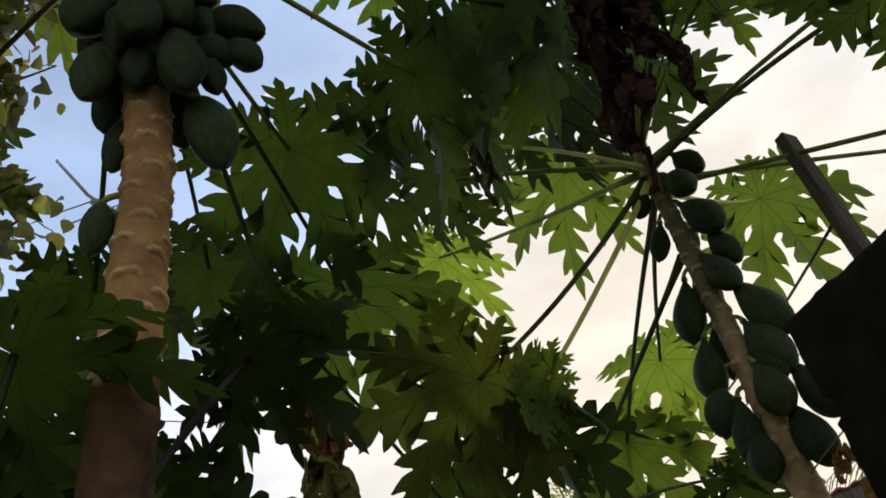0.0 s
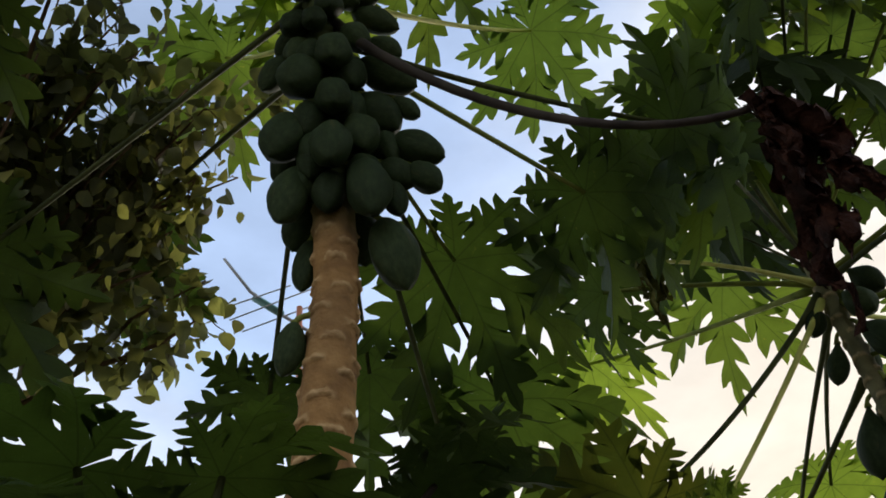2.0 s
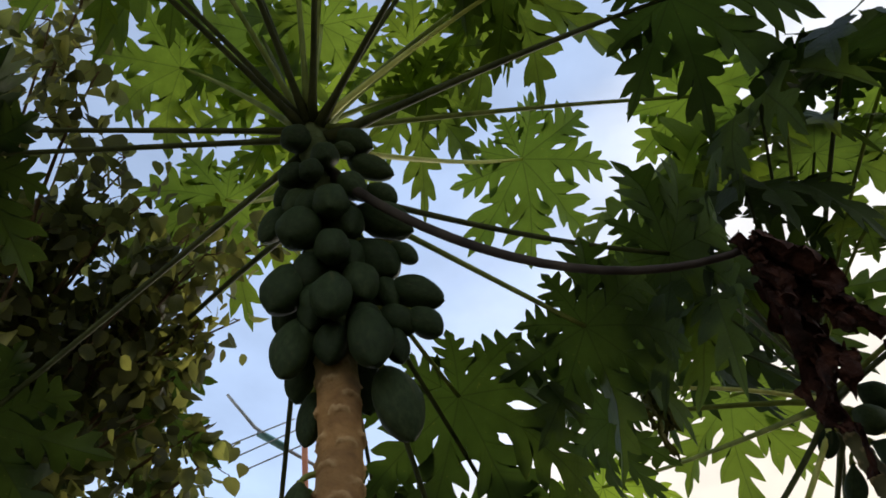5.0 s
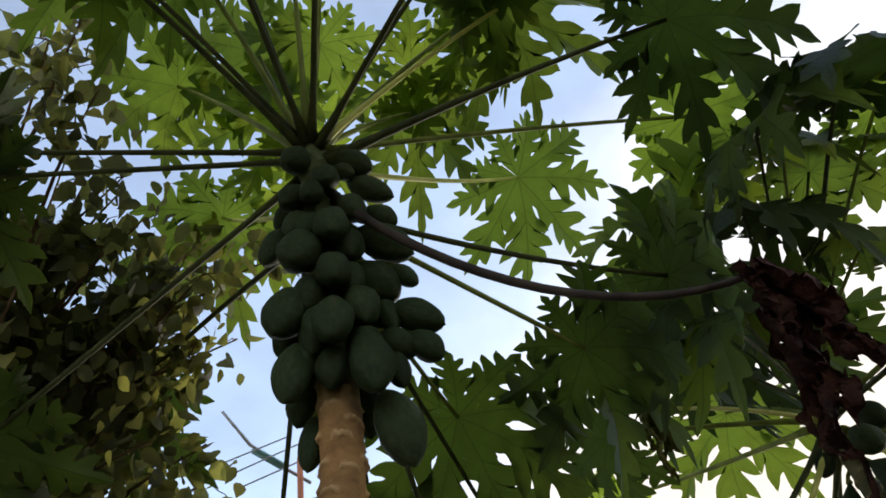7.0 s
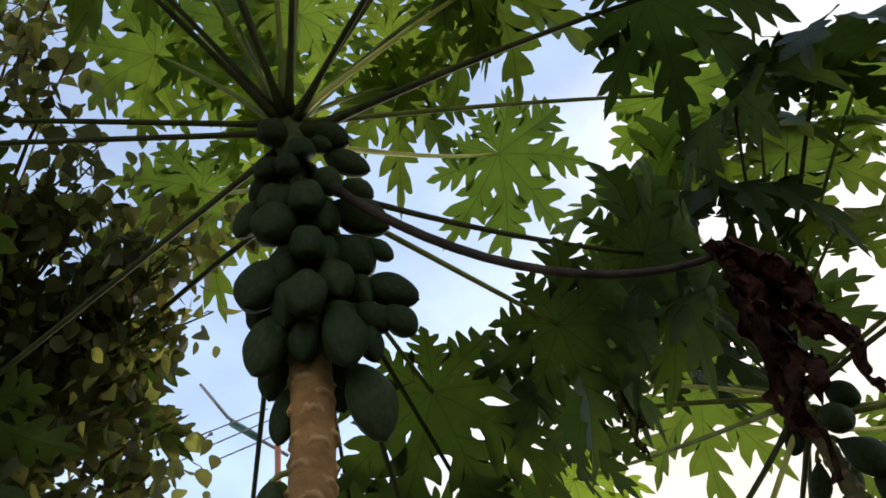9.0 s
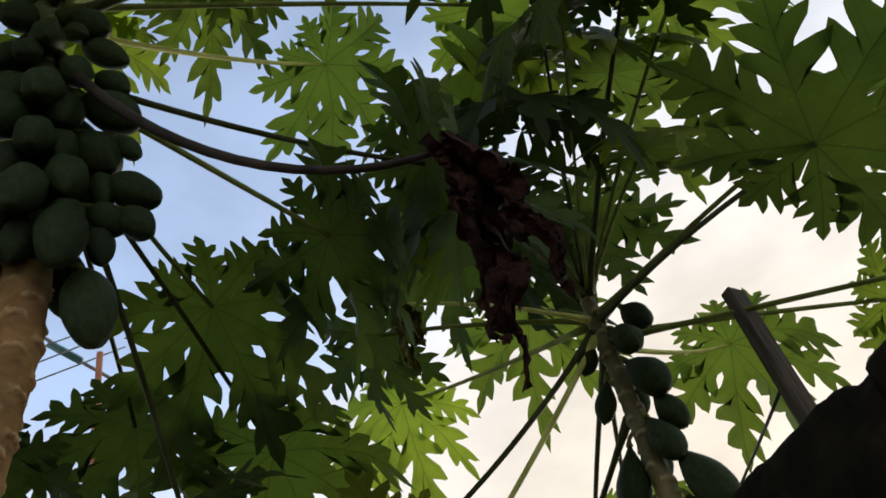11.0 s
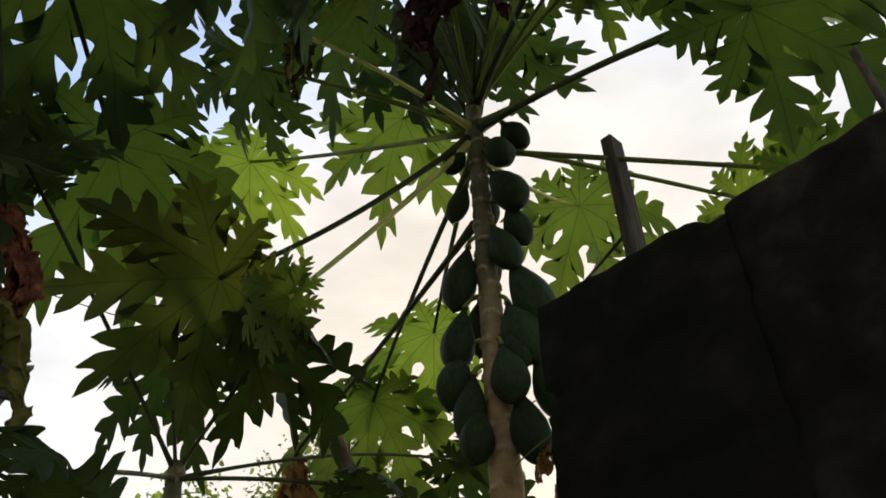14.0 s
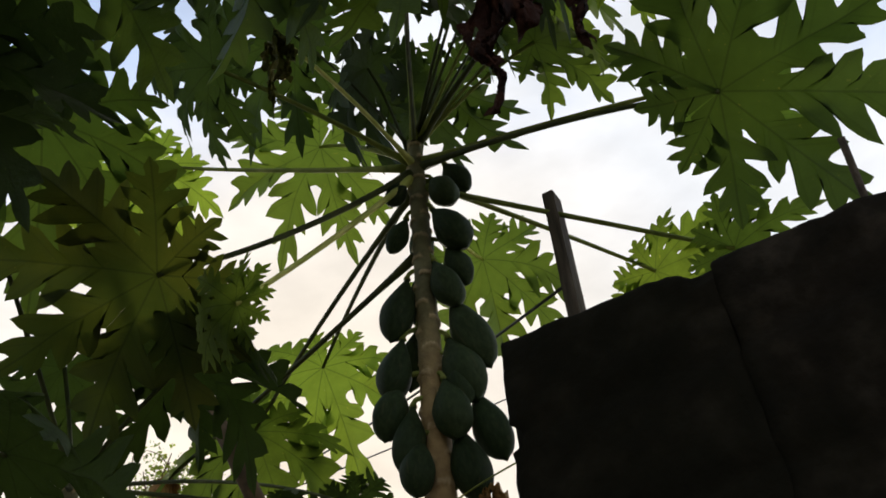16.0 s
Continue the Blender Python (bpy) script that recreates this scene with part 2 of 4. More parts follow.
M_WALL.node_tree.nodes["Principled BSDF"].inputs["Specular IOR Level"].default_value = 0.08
M_MORTAR = surface("crumbled_mortar", [(0.3, (0.022, 0.020, 0.017)), (0.7, (0.045, 0.040, 0.034))], 14, 0.95, bump=0.9, dist=0.01)


def trunk_material():
    """Grey-tan papaya bark, paler and pinker on the raised leaf scars."""
    mat, nt, bsdf, out = material("papaya_bark")
    at = nt.nodes.new("ShaderNodeAttribute")
    at.attribute_name = "scar"
    bark = ramp_node(nt, noise_node(nt, 16, 6).outputs[0], [(0.25, (0.20, 0.105, 0.042)), (0.55, (0.41, 0.225, 0.085)), (0.85, (0.56, 0.33, 0.130))]).outputs[0]
    pale = ramp_node(nt, noise_node(nt, 40, 4).outputs[0], [(0.3, (0.54, 0.33, 0.145)), (0.7, (0.76, 0.53, 0.27))]).outputs[0]
    col = mix_node(nt, at.outputs["Fac"], bark, pale)
    stain = ramp_node(nt, noise_node(nt, 3.0, 4).outputs[0], [(0.45, (0, 0, 0)), (0.7, (1, 1, 1))]).outputs[0]
    col = mix_node(nt, math_node(nt, "MULTIPLY", stain, 0.5), col, (0.135, 0.085, 0.045))
    high = nt.nodes.new("ShaderNodeAttribute")
    high.attribute_name = "young"
    col = mix_node(nt, high.outputs["Fac"], col, (0.11, 0.14, 0.06))
    # low on the trunk: browner bark, with the leaves' shade put into its colour
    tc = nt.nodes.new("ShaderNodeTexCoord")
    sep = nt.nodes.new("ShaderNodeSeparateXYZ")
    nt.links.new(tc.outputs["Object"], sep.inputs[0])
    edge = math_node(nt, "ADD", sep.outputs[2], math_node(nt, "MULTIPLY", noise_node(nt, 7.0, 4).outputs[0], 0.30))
    low_shade = nt.nodes.new("ShaderNodeMapRange")
    low_shade.inputs[1].default_value, low_shade.inputs[2].default_value = 2.95, 2.70
    low_shade.inputs[3].default_value, low_shade.inputs[4].default_value = 0.0, 0.85
    nt.links.new(edge, low_shade.inputs[0])
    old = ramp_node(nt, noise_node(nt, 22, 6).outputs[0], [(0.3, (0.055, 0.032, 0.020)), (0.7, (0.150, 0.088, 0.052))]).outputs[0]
    col = mix_node(nt, low_shade.outputs[0], col, old)
    nt.links.new(col, bsdf.inputs["Base Color"])
    bsdf.inputs["Roughness"].default_value = 0.85
    bsdf.inputs["Specular IOR Level"].default_value = 0.15
    bump_node(nt, bsdf, noise_node(nt, 60, 8).outputs[0], 0.85, 0.008)
    return mat


def green_trunk_material():
    mat, nt, bsdf, out = material("green_papaya_bark")
    at = nt.nodes.new("ShaderNodeAttribute")
    at.attribute_name = "scar"
    high = nt.nodes.new("ShaderNodeAttribute")
    high.attribute_name = "young"
    tan = ramp_node(nt, noise_node(nt, 16, 6).outputs[0], [(0.25, (0.21, 0.135, 0.06)), (0.6, (0.44, 0.30, 0.14))]).outputs[0]
    green = ramp_node(nt, noise_node(nt, 14, 6).outputs[0], [(0.25, (0.085, 0.082, 0.042)), (0.6, (0.20, 0.185, 0.095))]).outputs[0]
    col = mix_node(nt, high.outputs["Fac"], tan, green)
    col = mix_node(nt, math_node(nt, "MULTIPLY", at.outputs["Fac"], 0.8), col, (0.52, 0.39, 0.22))
    nt.links.new(col, bsdf.inputs["Base Color"])
    bsdf.inputs["Roughness"].default_value = 0.7
    bsdf.inputs["Specular IOR Level"].default_value = 0.15
    bump_node(nt, bsdf, noise_node(nt, 45, 8).outputs[0], 0.8, 0.008)
    return mat


def fruit_material():
    mat, nt, bsdf, out = material("green_papaya_skin")
    info = nt.nodes.new("ShaderNodeObjectInfo")
    no = noise_node(nt, 9, 5)
    v = math_node(nt, "ADD", math_node(nt, "MULTIPLY", no.outputs[0], 0.8), math_node(nt, "MULTIPLY", info.outputs["Random"], 0.3))
    col = ramp_node(nt, v, [(0.3, (0.018, 0.028, 0.012)), (0.6, (0.030, 0.047, 0.019)), (0.9, (0.054, 0.073, 0.030))]).outputs[0]
    specks = ramp_node(nt, noise_node(nt, 95, 2).outputs[0], [(0.62, (0, 0, 0)), (0.72, (1, 1, 1))]).outputs[0]
    col = mix_node(nt, math_node(nt, "MULTIPLY", specks, 0.2), col, (0.13, 0.15, 0.06))
    scuff = ramp_node(nt, noise_node(nt, 6, 6, stretch=(1, 1, 0.4)).outputs[0], [(0.60, (0, 0, 0)), (0.70, (1, 1, 1))]).outputs[0]
    col = mix_node(nt, math_node(nt, "MULTIPLY", scuff, 0.22), col, (0.14, 0.11, 0.05))
    nt.links.new(col, bsdf.inputs["Base Color"])
    bsdf.inputs["Roughness"].default_value = 0.62
    bsdf.inputs["Specular IOR Level"].default_value = 0.10
    bump_node(nt, bsdf, noise_node(nt, 18, 5).outputs[0], 0.16, 0.008)
    return mat


M_TRUNK, M_TRUNK_GREEN, M_FRUIT = trunk_material(), green_trunk_material(), fruit_material()


# ---- building helpers ----
WORLD = {}


def thing(name, at, label, category, group=""):
    ob = new(name)
    ob.empty_display_size = 0.1
    ob.matrix_basis = Matrix.Translation(at)
    WORLD[ob.name] = Matrix.Translation(at)
    return tagged(ob, label, category, group)


def finish(me, mat, smooth=True):
    me.materials.append(mat)
    if smooth:
        me.polygons.foreach_set("use_smooth", [True] * len(me.polygons))
    me.update()
    return me


def part(name, bm, mat, parent, label="", smooth=True, m=None):
    """Links a bmesh (or a ready mesh) as one mesh object under a thing or a part, at world pose m."""
    if isinstance(bm, bmesh.types.BMesh):
        me = bpy.data.meshes.new(name)
        bm.to_mesh(me)
        bm.free()
        finish(me, mat, smooth)
    else:
        me = bm
    ob = new(name, me)
    m = m or Matrix()
    if parent:
        ob.parent = parent
        ob.matrix_parent_inverse = WORLD[parent.name].inverted()
    ob.matrix_basis = m
    WORLD[ob.name] = m
    return tagged(ob, label)


def tube(bm, pts, radii, sides=8, cap=True):
    """A tapered tube along points."""
    rings, n = [], len(pts)
    ref = Vector((0.31, 0.17, 0.93))
    for i, p in enumerate(pts):
        d = (pts[min(i + 1, n - 1)] - pts[max(i - 1, 0)]).normalized()
        a = d.cross(ref)
        if a.length < 0.05:
            a = d.cross(Vector((1, 0, 0)))
        a.normalize()
        b = d.cross(a)
        rings.append([bm.verts.new(p + radii[i] * (math.cos(2 * math.pi * k / sides) * a + math.sin(2 * math.pi * k / sides) * b)) for k in range(sides)])
    for r, s in zip(rings, rings[1:]):
        for k in range(sides):
            bm.faces.new((r[k], r[(k + 1) % sides], s[(k + 1) % sides], s[k]))
    if cap:
        bm.faces.new(rings[0][::-1])
        bm.faces.new(rings[-1])
    return rings


def smooth01(t):
    t = min(1.0, max(0.0, t))
    return t * t * (3 - 2 * t)


def bezier(p0, p1, p2, n):
    return [(1 - t) ** 2 * p0 + 2 * t * (1 - t) * p1 + t * t * p2 for t in [i / (n - 1) for i in range(n)]]


def block(bm, size, m=None, bevel=0.0, rough=0.0, cuts=0):
    geom = bmesh.ops.create_cube(bm, size=1.0)
    vs = geom["verts"]
    bmesh.ops.scale(bm, vec=size, verts=vs)
    if bevel:
        es = [e for e in bm.edges if all(v in vs for v in e.verts)]
        bmesh.ops.bevel(bm, geom=es, offset=bevel, segments=2, affect="EDGES")
    if m:
        bmesh.ops.transform(bm, matrix=m, verts=bm.verts)


# ---- papaya leaves ----
def leaf_mesh(name, seed, mat, droop=0.28, fold=0.12, curl=0.25, slim=1.0):
    """A palmate papaya blade of radius 1: nine lobes, each cut into pointed side lobes; its stalk joins at the origin, the middle lobe along +y."""
    rng = random.Random(seed)
    verts, faces, uvs = [(0.0, 0.0, 0.0)], [], [(0.0, 0.0)]
    angles = [0, 38, -38, 76, -76, 114, -114, 152, -152]
    lengths = [1.0, 0.97, 0.97, 0.88, 0.88, 0.72, 0.72, 0.50, 0.50]
    lobes = sorted((a + rng.uniform(-5, 5), l * rng.uniform(0.9, 1.06)) for a, l in zip(angles, lengths))
    notch = [rng.uniform(0.33, 0.45) * min(p[1], q[1]) for p, q in zip(lobes, lobes[1:])]
    sway = rng.uniform(-0.25, 0.25)

    def lift(x, y, d, sag, twist, vee, web):
        r = math.hypot(x, y)
        z = -droop * r * r + sway * x * r + 0.030 * math.sin(5.3 * x + seed) * math.sin(4.6 * y + 1.7 * seed) * r
        if web:
            return z
        g = smooth01((r - 0.22) / 0.40)
        z += g * (vee * abs(d) - sag * max(0.0, r - 0.42) ** 1.6 + twist * d * r)
        return z + g * 0.022 * math.sin(15.0 * x + 2 * seed) * math.sin(17.0 * y + seed)

    for i, (ang, ln) in enumerate(lobes):
        a = radians(ang)
        fwd, lat = Vector((math.sin(a), math.cos(a))), Vector((math.cos(a), -math.sin(a)))
        sag, twist = rng.uniform(0.0, curl * 2.8), rng.uniform(-1.0, 1.0)
        vee = fold * rng.uniform(-0.5, 4.2)
        bend = rng.uniform(-0.10, 0.10)
        for side in (-1, 1):
            j = i + side
            if 0 <= j < len(lobes):
                half, rs = radians(abs(lobes[j][0] - ang)) / 2, notch[min(i, j)]
            else:
                half, rs = radians(27), 0.20
            k = slim * min(1.0, 0.56 + 0.46 * ln)
            s0, d0 = rs * math.cos(half) / ln, rs * math.sin(half)
            # along the lobe, across it, where on the midrib the point hangs, and the map's count of side veins
            rim = [(s0 * 0.5, d0 * 0.5, 0.08, 0.0), (s0, d0, 0.17, 0.0), (s0 + 0.035, min(d0, 0.105 * k), 0.24, 0.1), (s0 + 0.065, 0.095 * k, 0.28, 0.2)]
            tips = [25]
            for q, (ts, td, ms, dip) in enumerate(((0.560, 0.228, 0.34, 0.070), (0.720, 0.208, 0.51, 0.056), (0.865, 0.142, 0.70, 0.040))):
                ts += rng.uniform(-0.022, 0.022)
                td *= k * rng.uniform(0.82, 1.16)
                low = s0 + 0.08 if q == 0 else 0.0
                tips.append(len(rim) + 2)
                rim += [(max(ts - 0.105, low), td * 0.60, ms - 0.04, q + 0.28), (max(ts - 0.045, low + 0.025), td * 0.90, ms - 0.01, q + 0.42), (ts + 0.040, td * 1.03, ms + 0.02, q + 0.5),
                        (ts + 0.030, td * 0.70, ms + 0.055, q + 0.68), (ts + 0.002, dip * k, ms + 0.09, q + 1.0)]
            rim += [(0.925, 0.046 * k, 0.86, 3.1), (0.962, 0.036 * k, 0.93, 3.2), (1.03, 0.0, 1.0, 3.3)]
            tips[0] = len(rim) - 1
            fine = []
            for q in range(len(rim) - 1):
                a0, a1 = rim[q], rim[q + 1]
                if q < 2:
                    fine.append(a0)
                    continue
                t0 = [(u - v) / 2 for u, v in zip(a1, rim[q - 1])] if q not in tips else [u - v for u, v in zip(a1, a0)]
                t1 = [(u - v) / 2 for u, v in zip(rim[q + 2], a0)] if q + 1 not in tips else [u - v for u, v in zip(a1, a0)]
                fine += [a0, tuple((u + v) / 2 + (m - n) / 8 for u, v, m, n in zip(a0, a1, t0, t1))]
            cols = []
            for row, (s, d, ms, v) in enumerate(fine + [rim[-1]]):
                s += rng.uniform(-0.006, 0.006) if row > 4 and d > 0 else 0
                idx = []
                for f in (0.0, 0.5, 1.0):
                    ss, dd = ms + (s - ms) * f, side * d * f
                    off = dd + bend * max(0.0, ss - 0.35) ** 2
                    p = fwd * (ss * ln) + lat * off
                    idx.append(len(verts))
                    verts.append((p.x, p.y, lift(p.x, p.y, dd, sag, twist, vee, row < 2 and f == 1.0)))
                    uvs.append((dd, v))
                cols.append(idx)
            for c0, c1 in zip(cols, cols[1:]):
                for q in (0, 1):
                    f = (c0[q], c0[q + 1], c1[q + 1], c1[q])
                    faces.append(f if side < 0 else f[::-1])
            o = cols[0]
            for q in (0, 1):
                faces.append((0, o[q], o[q + 1]) if side > 0 else (0, o[q + 1], o[q]))
    me = bpy.data.meshes.new(name)
    me.from_pydata(verts, [], faces)
    lay = me.uv_layers.new(name="leaf")
    flat = []
    for loop in me.loops:
        flat.extend(uvs[loop.vertex_index])
    lay.data.foreach_set("uv", flat)
    return finish(me, mat)


VARIANTS = [leaf_mesh("leaf_blade", 11 + i, M_LEAF, (0.30, 0.45, 0.62, 0.40, 0.78, 0.52)[i % 6], (0.18, 0.28)[i % 2], 0.5) for i in range(12)]
# blades under the canopy, with its shade in their colour
SHADED = [leaf_mesh("leaf_blade", 31 + i, M_LEAF_SHADED, (0.30, 0.45, 0.60, 0.40)[i % 4], (0.18, 0.28)[i % 2], 0.5) for i in range(8)]
OLD_VARIANTS = [leaf_mesh("leaf_blade", 51 + i, M_LEAF_OLD, (0.20, 0.28)[i % 2], 0.12, 0.25) for i in range(3)]
FLAT = [leaf_mesh("leaf_blade", 71 + i, M_LEAF_HALF_SHADED, 0.24, 0.24, 0.38, 1.0) for i in range(3)]


def stalk(plant, p0, p1, rise=0.10, r0=0.017, r1=0.009, mat=None):
    """A leaf stalk from the crown to the blade, with a swollen foot, arched by rise (down where negative)."""
    p0, p1 = Vector(p0), Vector(p1)
    mid = p0.lerp(p1, 0.55) + Vector((0, 0, rise))
    pts = bezier(p0, mid, p1, 16)
    n = len(pts)
    radii = [r0 + (r1 - r0) * (i / (n - 1)) ** 0.7 + 0.6 * r0 * max(0, 1 - i / 1.6) for i in range(n)]
    bm = bmesh.new()
    tube(bm, pts, radii, 8)
    return part("leaf_stalk", bm, mat or M_STALK, plant)


LEAF_COUNT = [0]


def leaf(plant, p0, p1, size=0.60, tilt=-25.0, turn=0.0, roll=0.0, rise=0.10, mat=None, old=False, r0=0.0145, kind=None, flat=False, shaded=False):
    """A stalk with its palmate blade. tilt: degrees by which the middle lobe points up; turn: heading against the stalk's."""
    p0, p1 = Vector(p0), Vector(p1)
    st = stalk(plant, p0, p1, rise, r0, min(0.0088, r0), mat)
    LEAF_COUNT[0] += 1
    rng = random.Random(LEAF_COUNT[0])
    az = math.atan2(p1.y - p0.y, p1.x - p0.x) + radians(turn)
    el = radians(tilt)
    y = Vector((math.cos(az) * math.cos(el), math.sin(az) * math.cos(el), math.sin(el)))
    x = y.cross(Vector((0, 0, 1))).normalized()
    x = Matrix.Rotation(radians(roll + rng.uniform(-8, 8)), 3, y) @ x
    z = x.cross(y)
    m = Matrix((x, y, z)).transposed().to_4x4()
    m = Matrix.Translation(p1) @ m @ Matrix.Scale(size, 4)
    pool = OLD_VARIANTS if old else FLAT if flat else SHADED if shaded else VARIANTS
    part("leaf_blade", pool[(LEAF_COUNT[0] * 5 + 3) % len(pool) if kind is None else kind], None, st, "yellowing lobed blade" if old else "", m=m)
    return st


def trunk(plant, axis, z0, z1, radius, mat, fine_from, gap=0.024, deep=0.0055, young=(9, 10), seed=3, plain=0.0):
    """A papaya trunk with its spiral of raised leaf scars."""
    rng = random.Random(seed)
    zs, z = [], z0
    while z < z1:
        zs.append(z)
        z += 0.005 if z > fine_from else 0.06
    zs.append(z1)
    segs = 88
    scars = []
    k, z = 0, fine_from - 0.1
    while z < z1:
        scars.append((z + rng.uniform(-0.01, 0.01), (k * 2.39996 + rng.uniform(-0.2, 0.2)) % (2 * math.pi), rng.uniform(0.75, 1.25)))
        z += gap
        k += 1
    verts, faces, scar, youth = [], [], [], []
    for i, z in enumerate(zs):
        cx, cy = axis(z)
        r = radius(z)
        close = [s for s in scars if abs(s[0] - z) < 0.05]
        for j in range(segs):
            th = 2 * math.pi * j / segs
            h, c = 0.0, 0.0
            for sz, sth, sc in close:
                wob = noise.noise(Vector((th * 5, z * 45, sz * 7)))
                u = ((th - sth + math.pi) % (2 * math.pi) - math.pi) * r / (0.040 * sc) + 0.22 * wob
                v = (z - sz + 0.012 * u * u) / 0.022 + 0.35 * noise.noise(Vector((th * 7 + 3, z * 30, sz * 5)))
                if abs(u) < 1 and -1 < v < 1.3:
                    w = min(1.0, 1.5 * (1 - u * u))
                    ledge = smooth01((v + 1) / 0.18) * (1 - smooth01((v + 0.75) / 1.7))
                    dent = 0.55 * max(0.0, 1 - (u * u * 5 + (v - 0.25) ** 2 * 6))
                    keep = smooth01((z - plain) / 0.3)
                    h = max(h, keep * (w * ledge * (0.85 + 0.6 * wob) - dent))
                    c = max(c, keep * smooth01(w * 1.4) * smooth01((v + 1) / 0.2) * (1 - smooth01((v + 0.35) / 0.7)) * (0.75 + 0.5 * wob))
            lump = noise.noise(Vector((math.cos(th) * 2.5, math.sin(th) * 2.5, z * 9))) * 0.05 + noise.noise(Vector((math.cos(th), math.sin(th), z * 2))) * 0.05
            rr = r * (1 + lump) + deep * h
            verts.append((cx + rr * math.cos(th), cy + rr * math.sin(th), z))
            scar.append(c)
            youth.append(smooth01((z - young[0]) / (young[1] - young[0])))
    for i in range(len(zs) - 1):
        for j in range(segs):
            a, b = i * segs + j, i * segs + (j + 1) % segs
            faces.append((a, b, b + segs, a + segs))
    faces.append(tuple(range((len(zs) - 1) * segs, len(zs) * segs)))
    me = bpy.data.meshes.new("trunk")
    me.from_pydata(verts, [], faces)
    me.attributes.new("scar", "FLOAT", "POINT").data.foreach_set("value", scar)
    me.attributes.new("young", "FLOAT", "POINT").data.foreach_set("value", youth)
    return part("trunk", finish(me, mat), None, plant)


def fruit_mesh(pear, seed):
    """A papaya, stem at the origin, hanging down to z = -1, one wide."""
    rng = random.Random(seed)
    segs, rings = 20, 18
    verts, faces = [], []
    ph = rng.uniform(0, 6)
    for i in range(rings):
        t = 0.012 + 0.976 * i / (rings - 1)
        body = math.sin(math.pi * t ** (1.40 if pear else 1.06)) ** (0.74 if pear and t < 0.5 else 0.56)
        neck = 0.10 * max(0, 1 - t / 0.1)
        tip = 0.035 * max(0, (t - 0.93) / 0.07)
        r = 0.5 * max(body, neck) * (1 - tip)
        bend = 0.03 * math.sin(math.pi * t)
        for j in range(segs):
            th = 2 * math.pi * j / segs
            rr = r * (1 + 0.042 * math.cos(5 * th + ph) + 0.016 * math.sin(3 * th + 2 * t))
            verts.append((rr * math.cos(th) + bend, rr * math.sin(th), -t))
    for i in range(rings - 1):
        for j in range(segs):
            a, b = i * segs + j, i * segs + (j + 1) % segs
            faces.append((b, a, a + segs, b + segs))
    n = len(verts)
    verts += [(0, 0, 0), (0, 0, -1.035)]
    for j in range(segs):
        faces.append((n, j, (j + 1) % segs))
        faces.append((n + 1, (rings - 1) * segs + (j + 1) % segs, (rings - 1) * segs + j))
    me = bpy.data.meshes.new("fruit")
    me.from_pydata(verts, [], faces)
    return finish(me, M_FRUIT)


OVOID = [fruit_mesh(False, s) for s in (1, 2, 3)]
PEAR = [fruit_mesh(True, s) for s in (4, 5, 6)]


def fruit(plant, axis, radius, z, az, r, w, l, lean=0.35, pear=False, n=0):
    """A fruit whose middle is at height z, r metres off the trunk's axis, on a short stem."""
    a = radians(az)
    cx, cy = axis(z)
    out = Vector((math.cos(a), math.sin(a), 0))
    c = Vector((cx, cy, z)) + out * r
    down = (out * lean - Vector((0, 0, 1))).normalized()
    top = c - down * l * 0.5
    zq = -down
    x = zq.cross(Vector((0.2, 0.9, 0.1))).normalized()
    x = Matrix.Rotation(n * 1.3, 3, zq) @ x
    m = Matrix((x, zq.cross(x), zq)).transposed().to_4x4()
    m = Matrix.Translation(top) @ m @ Matrix.Diagonal((w, w, l, 1))
    pool = PEAR if pear else OVOID
    ob = part("fruit", pool[n % 3], None, plant, m=m)
    tx, ty = axis(top.z + 0.03)
    root = Vector((tx, ty, top.z + 0.035)) + out * radius(top.z) * 0.7
    bm = bmesh.new()
    tube(bm, bezier(root, top + Vector((0, 0, 0.03)), top + down * 0.012, 7), [0.011, 0.010, 0.009, 0.009, 0.009, 0.011, 0.015], 7)
    part("fruit_stem", bm, M_STALK, ob)
    return ob


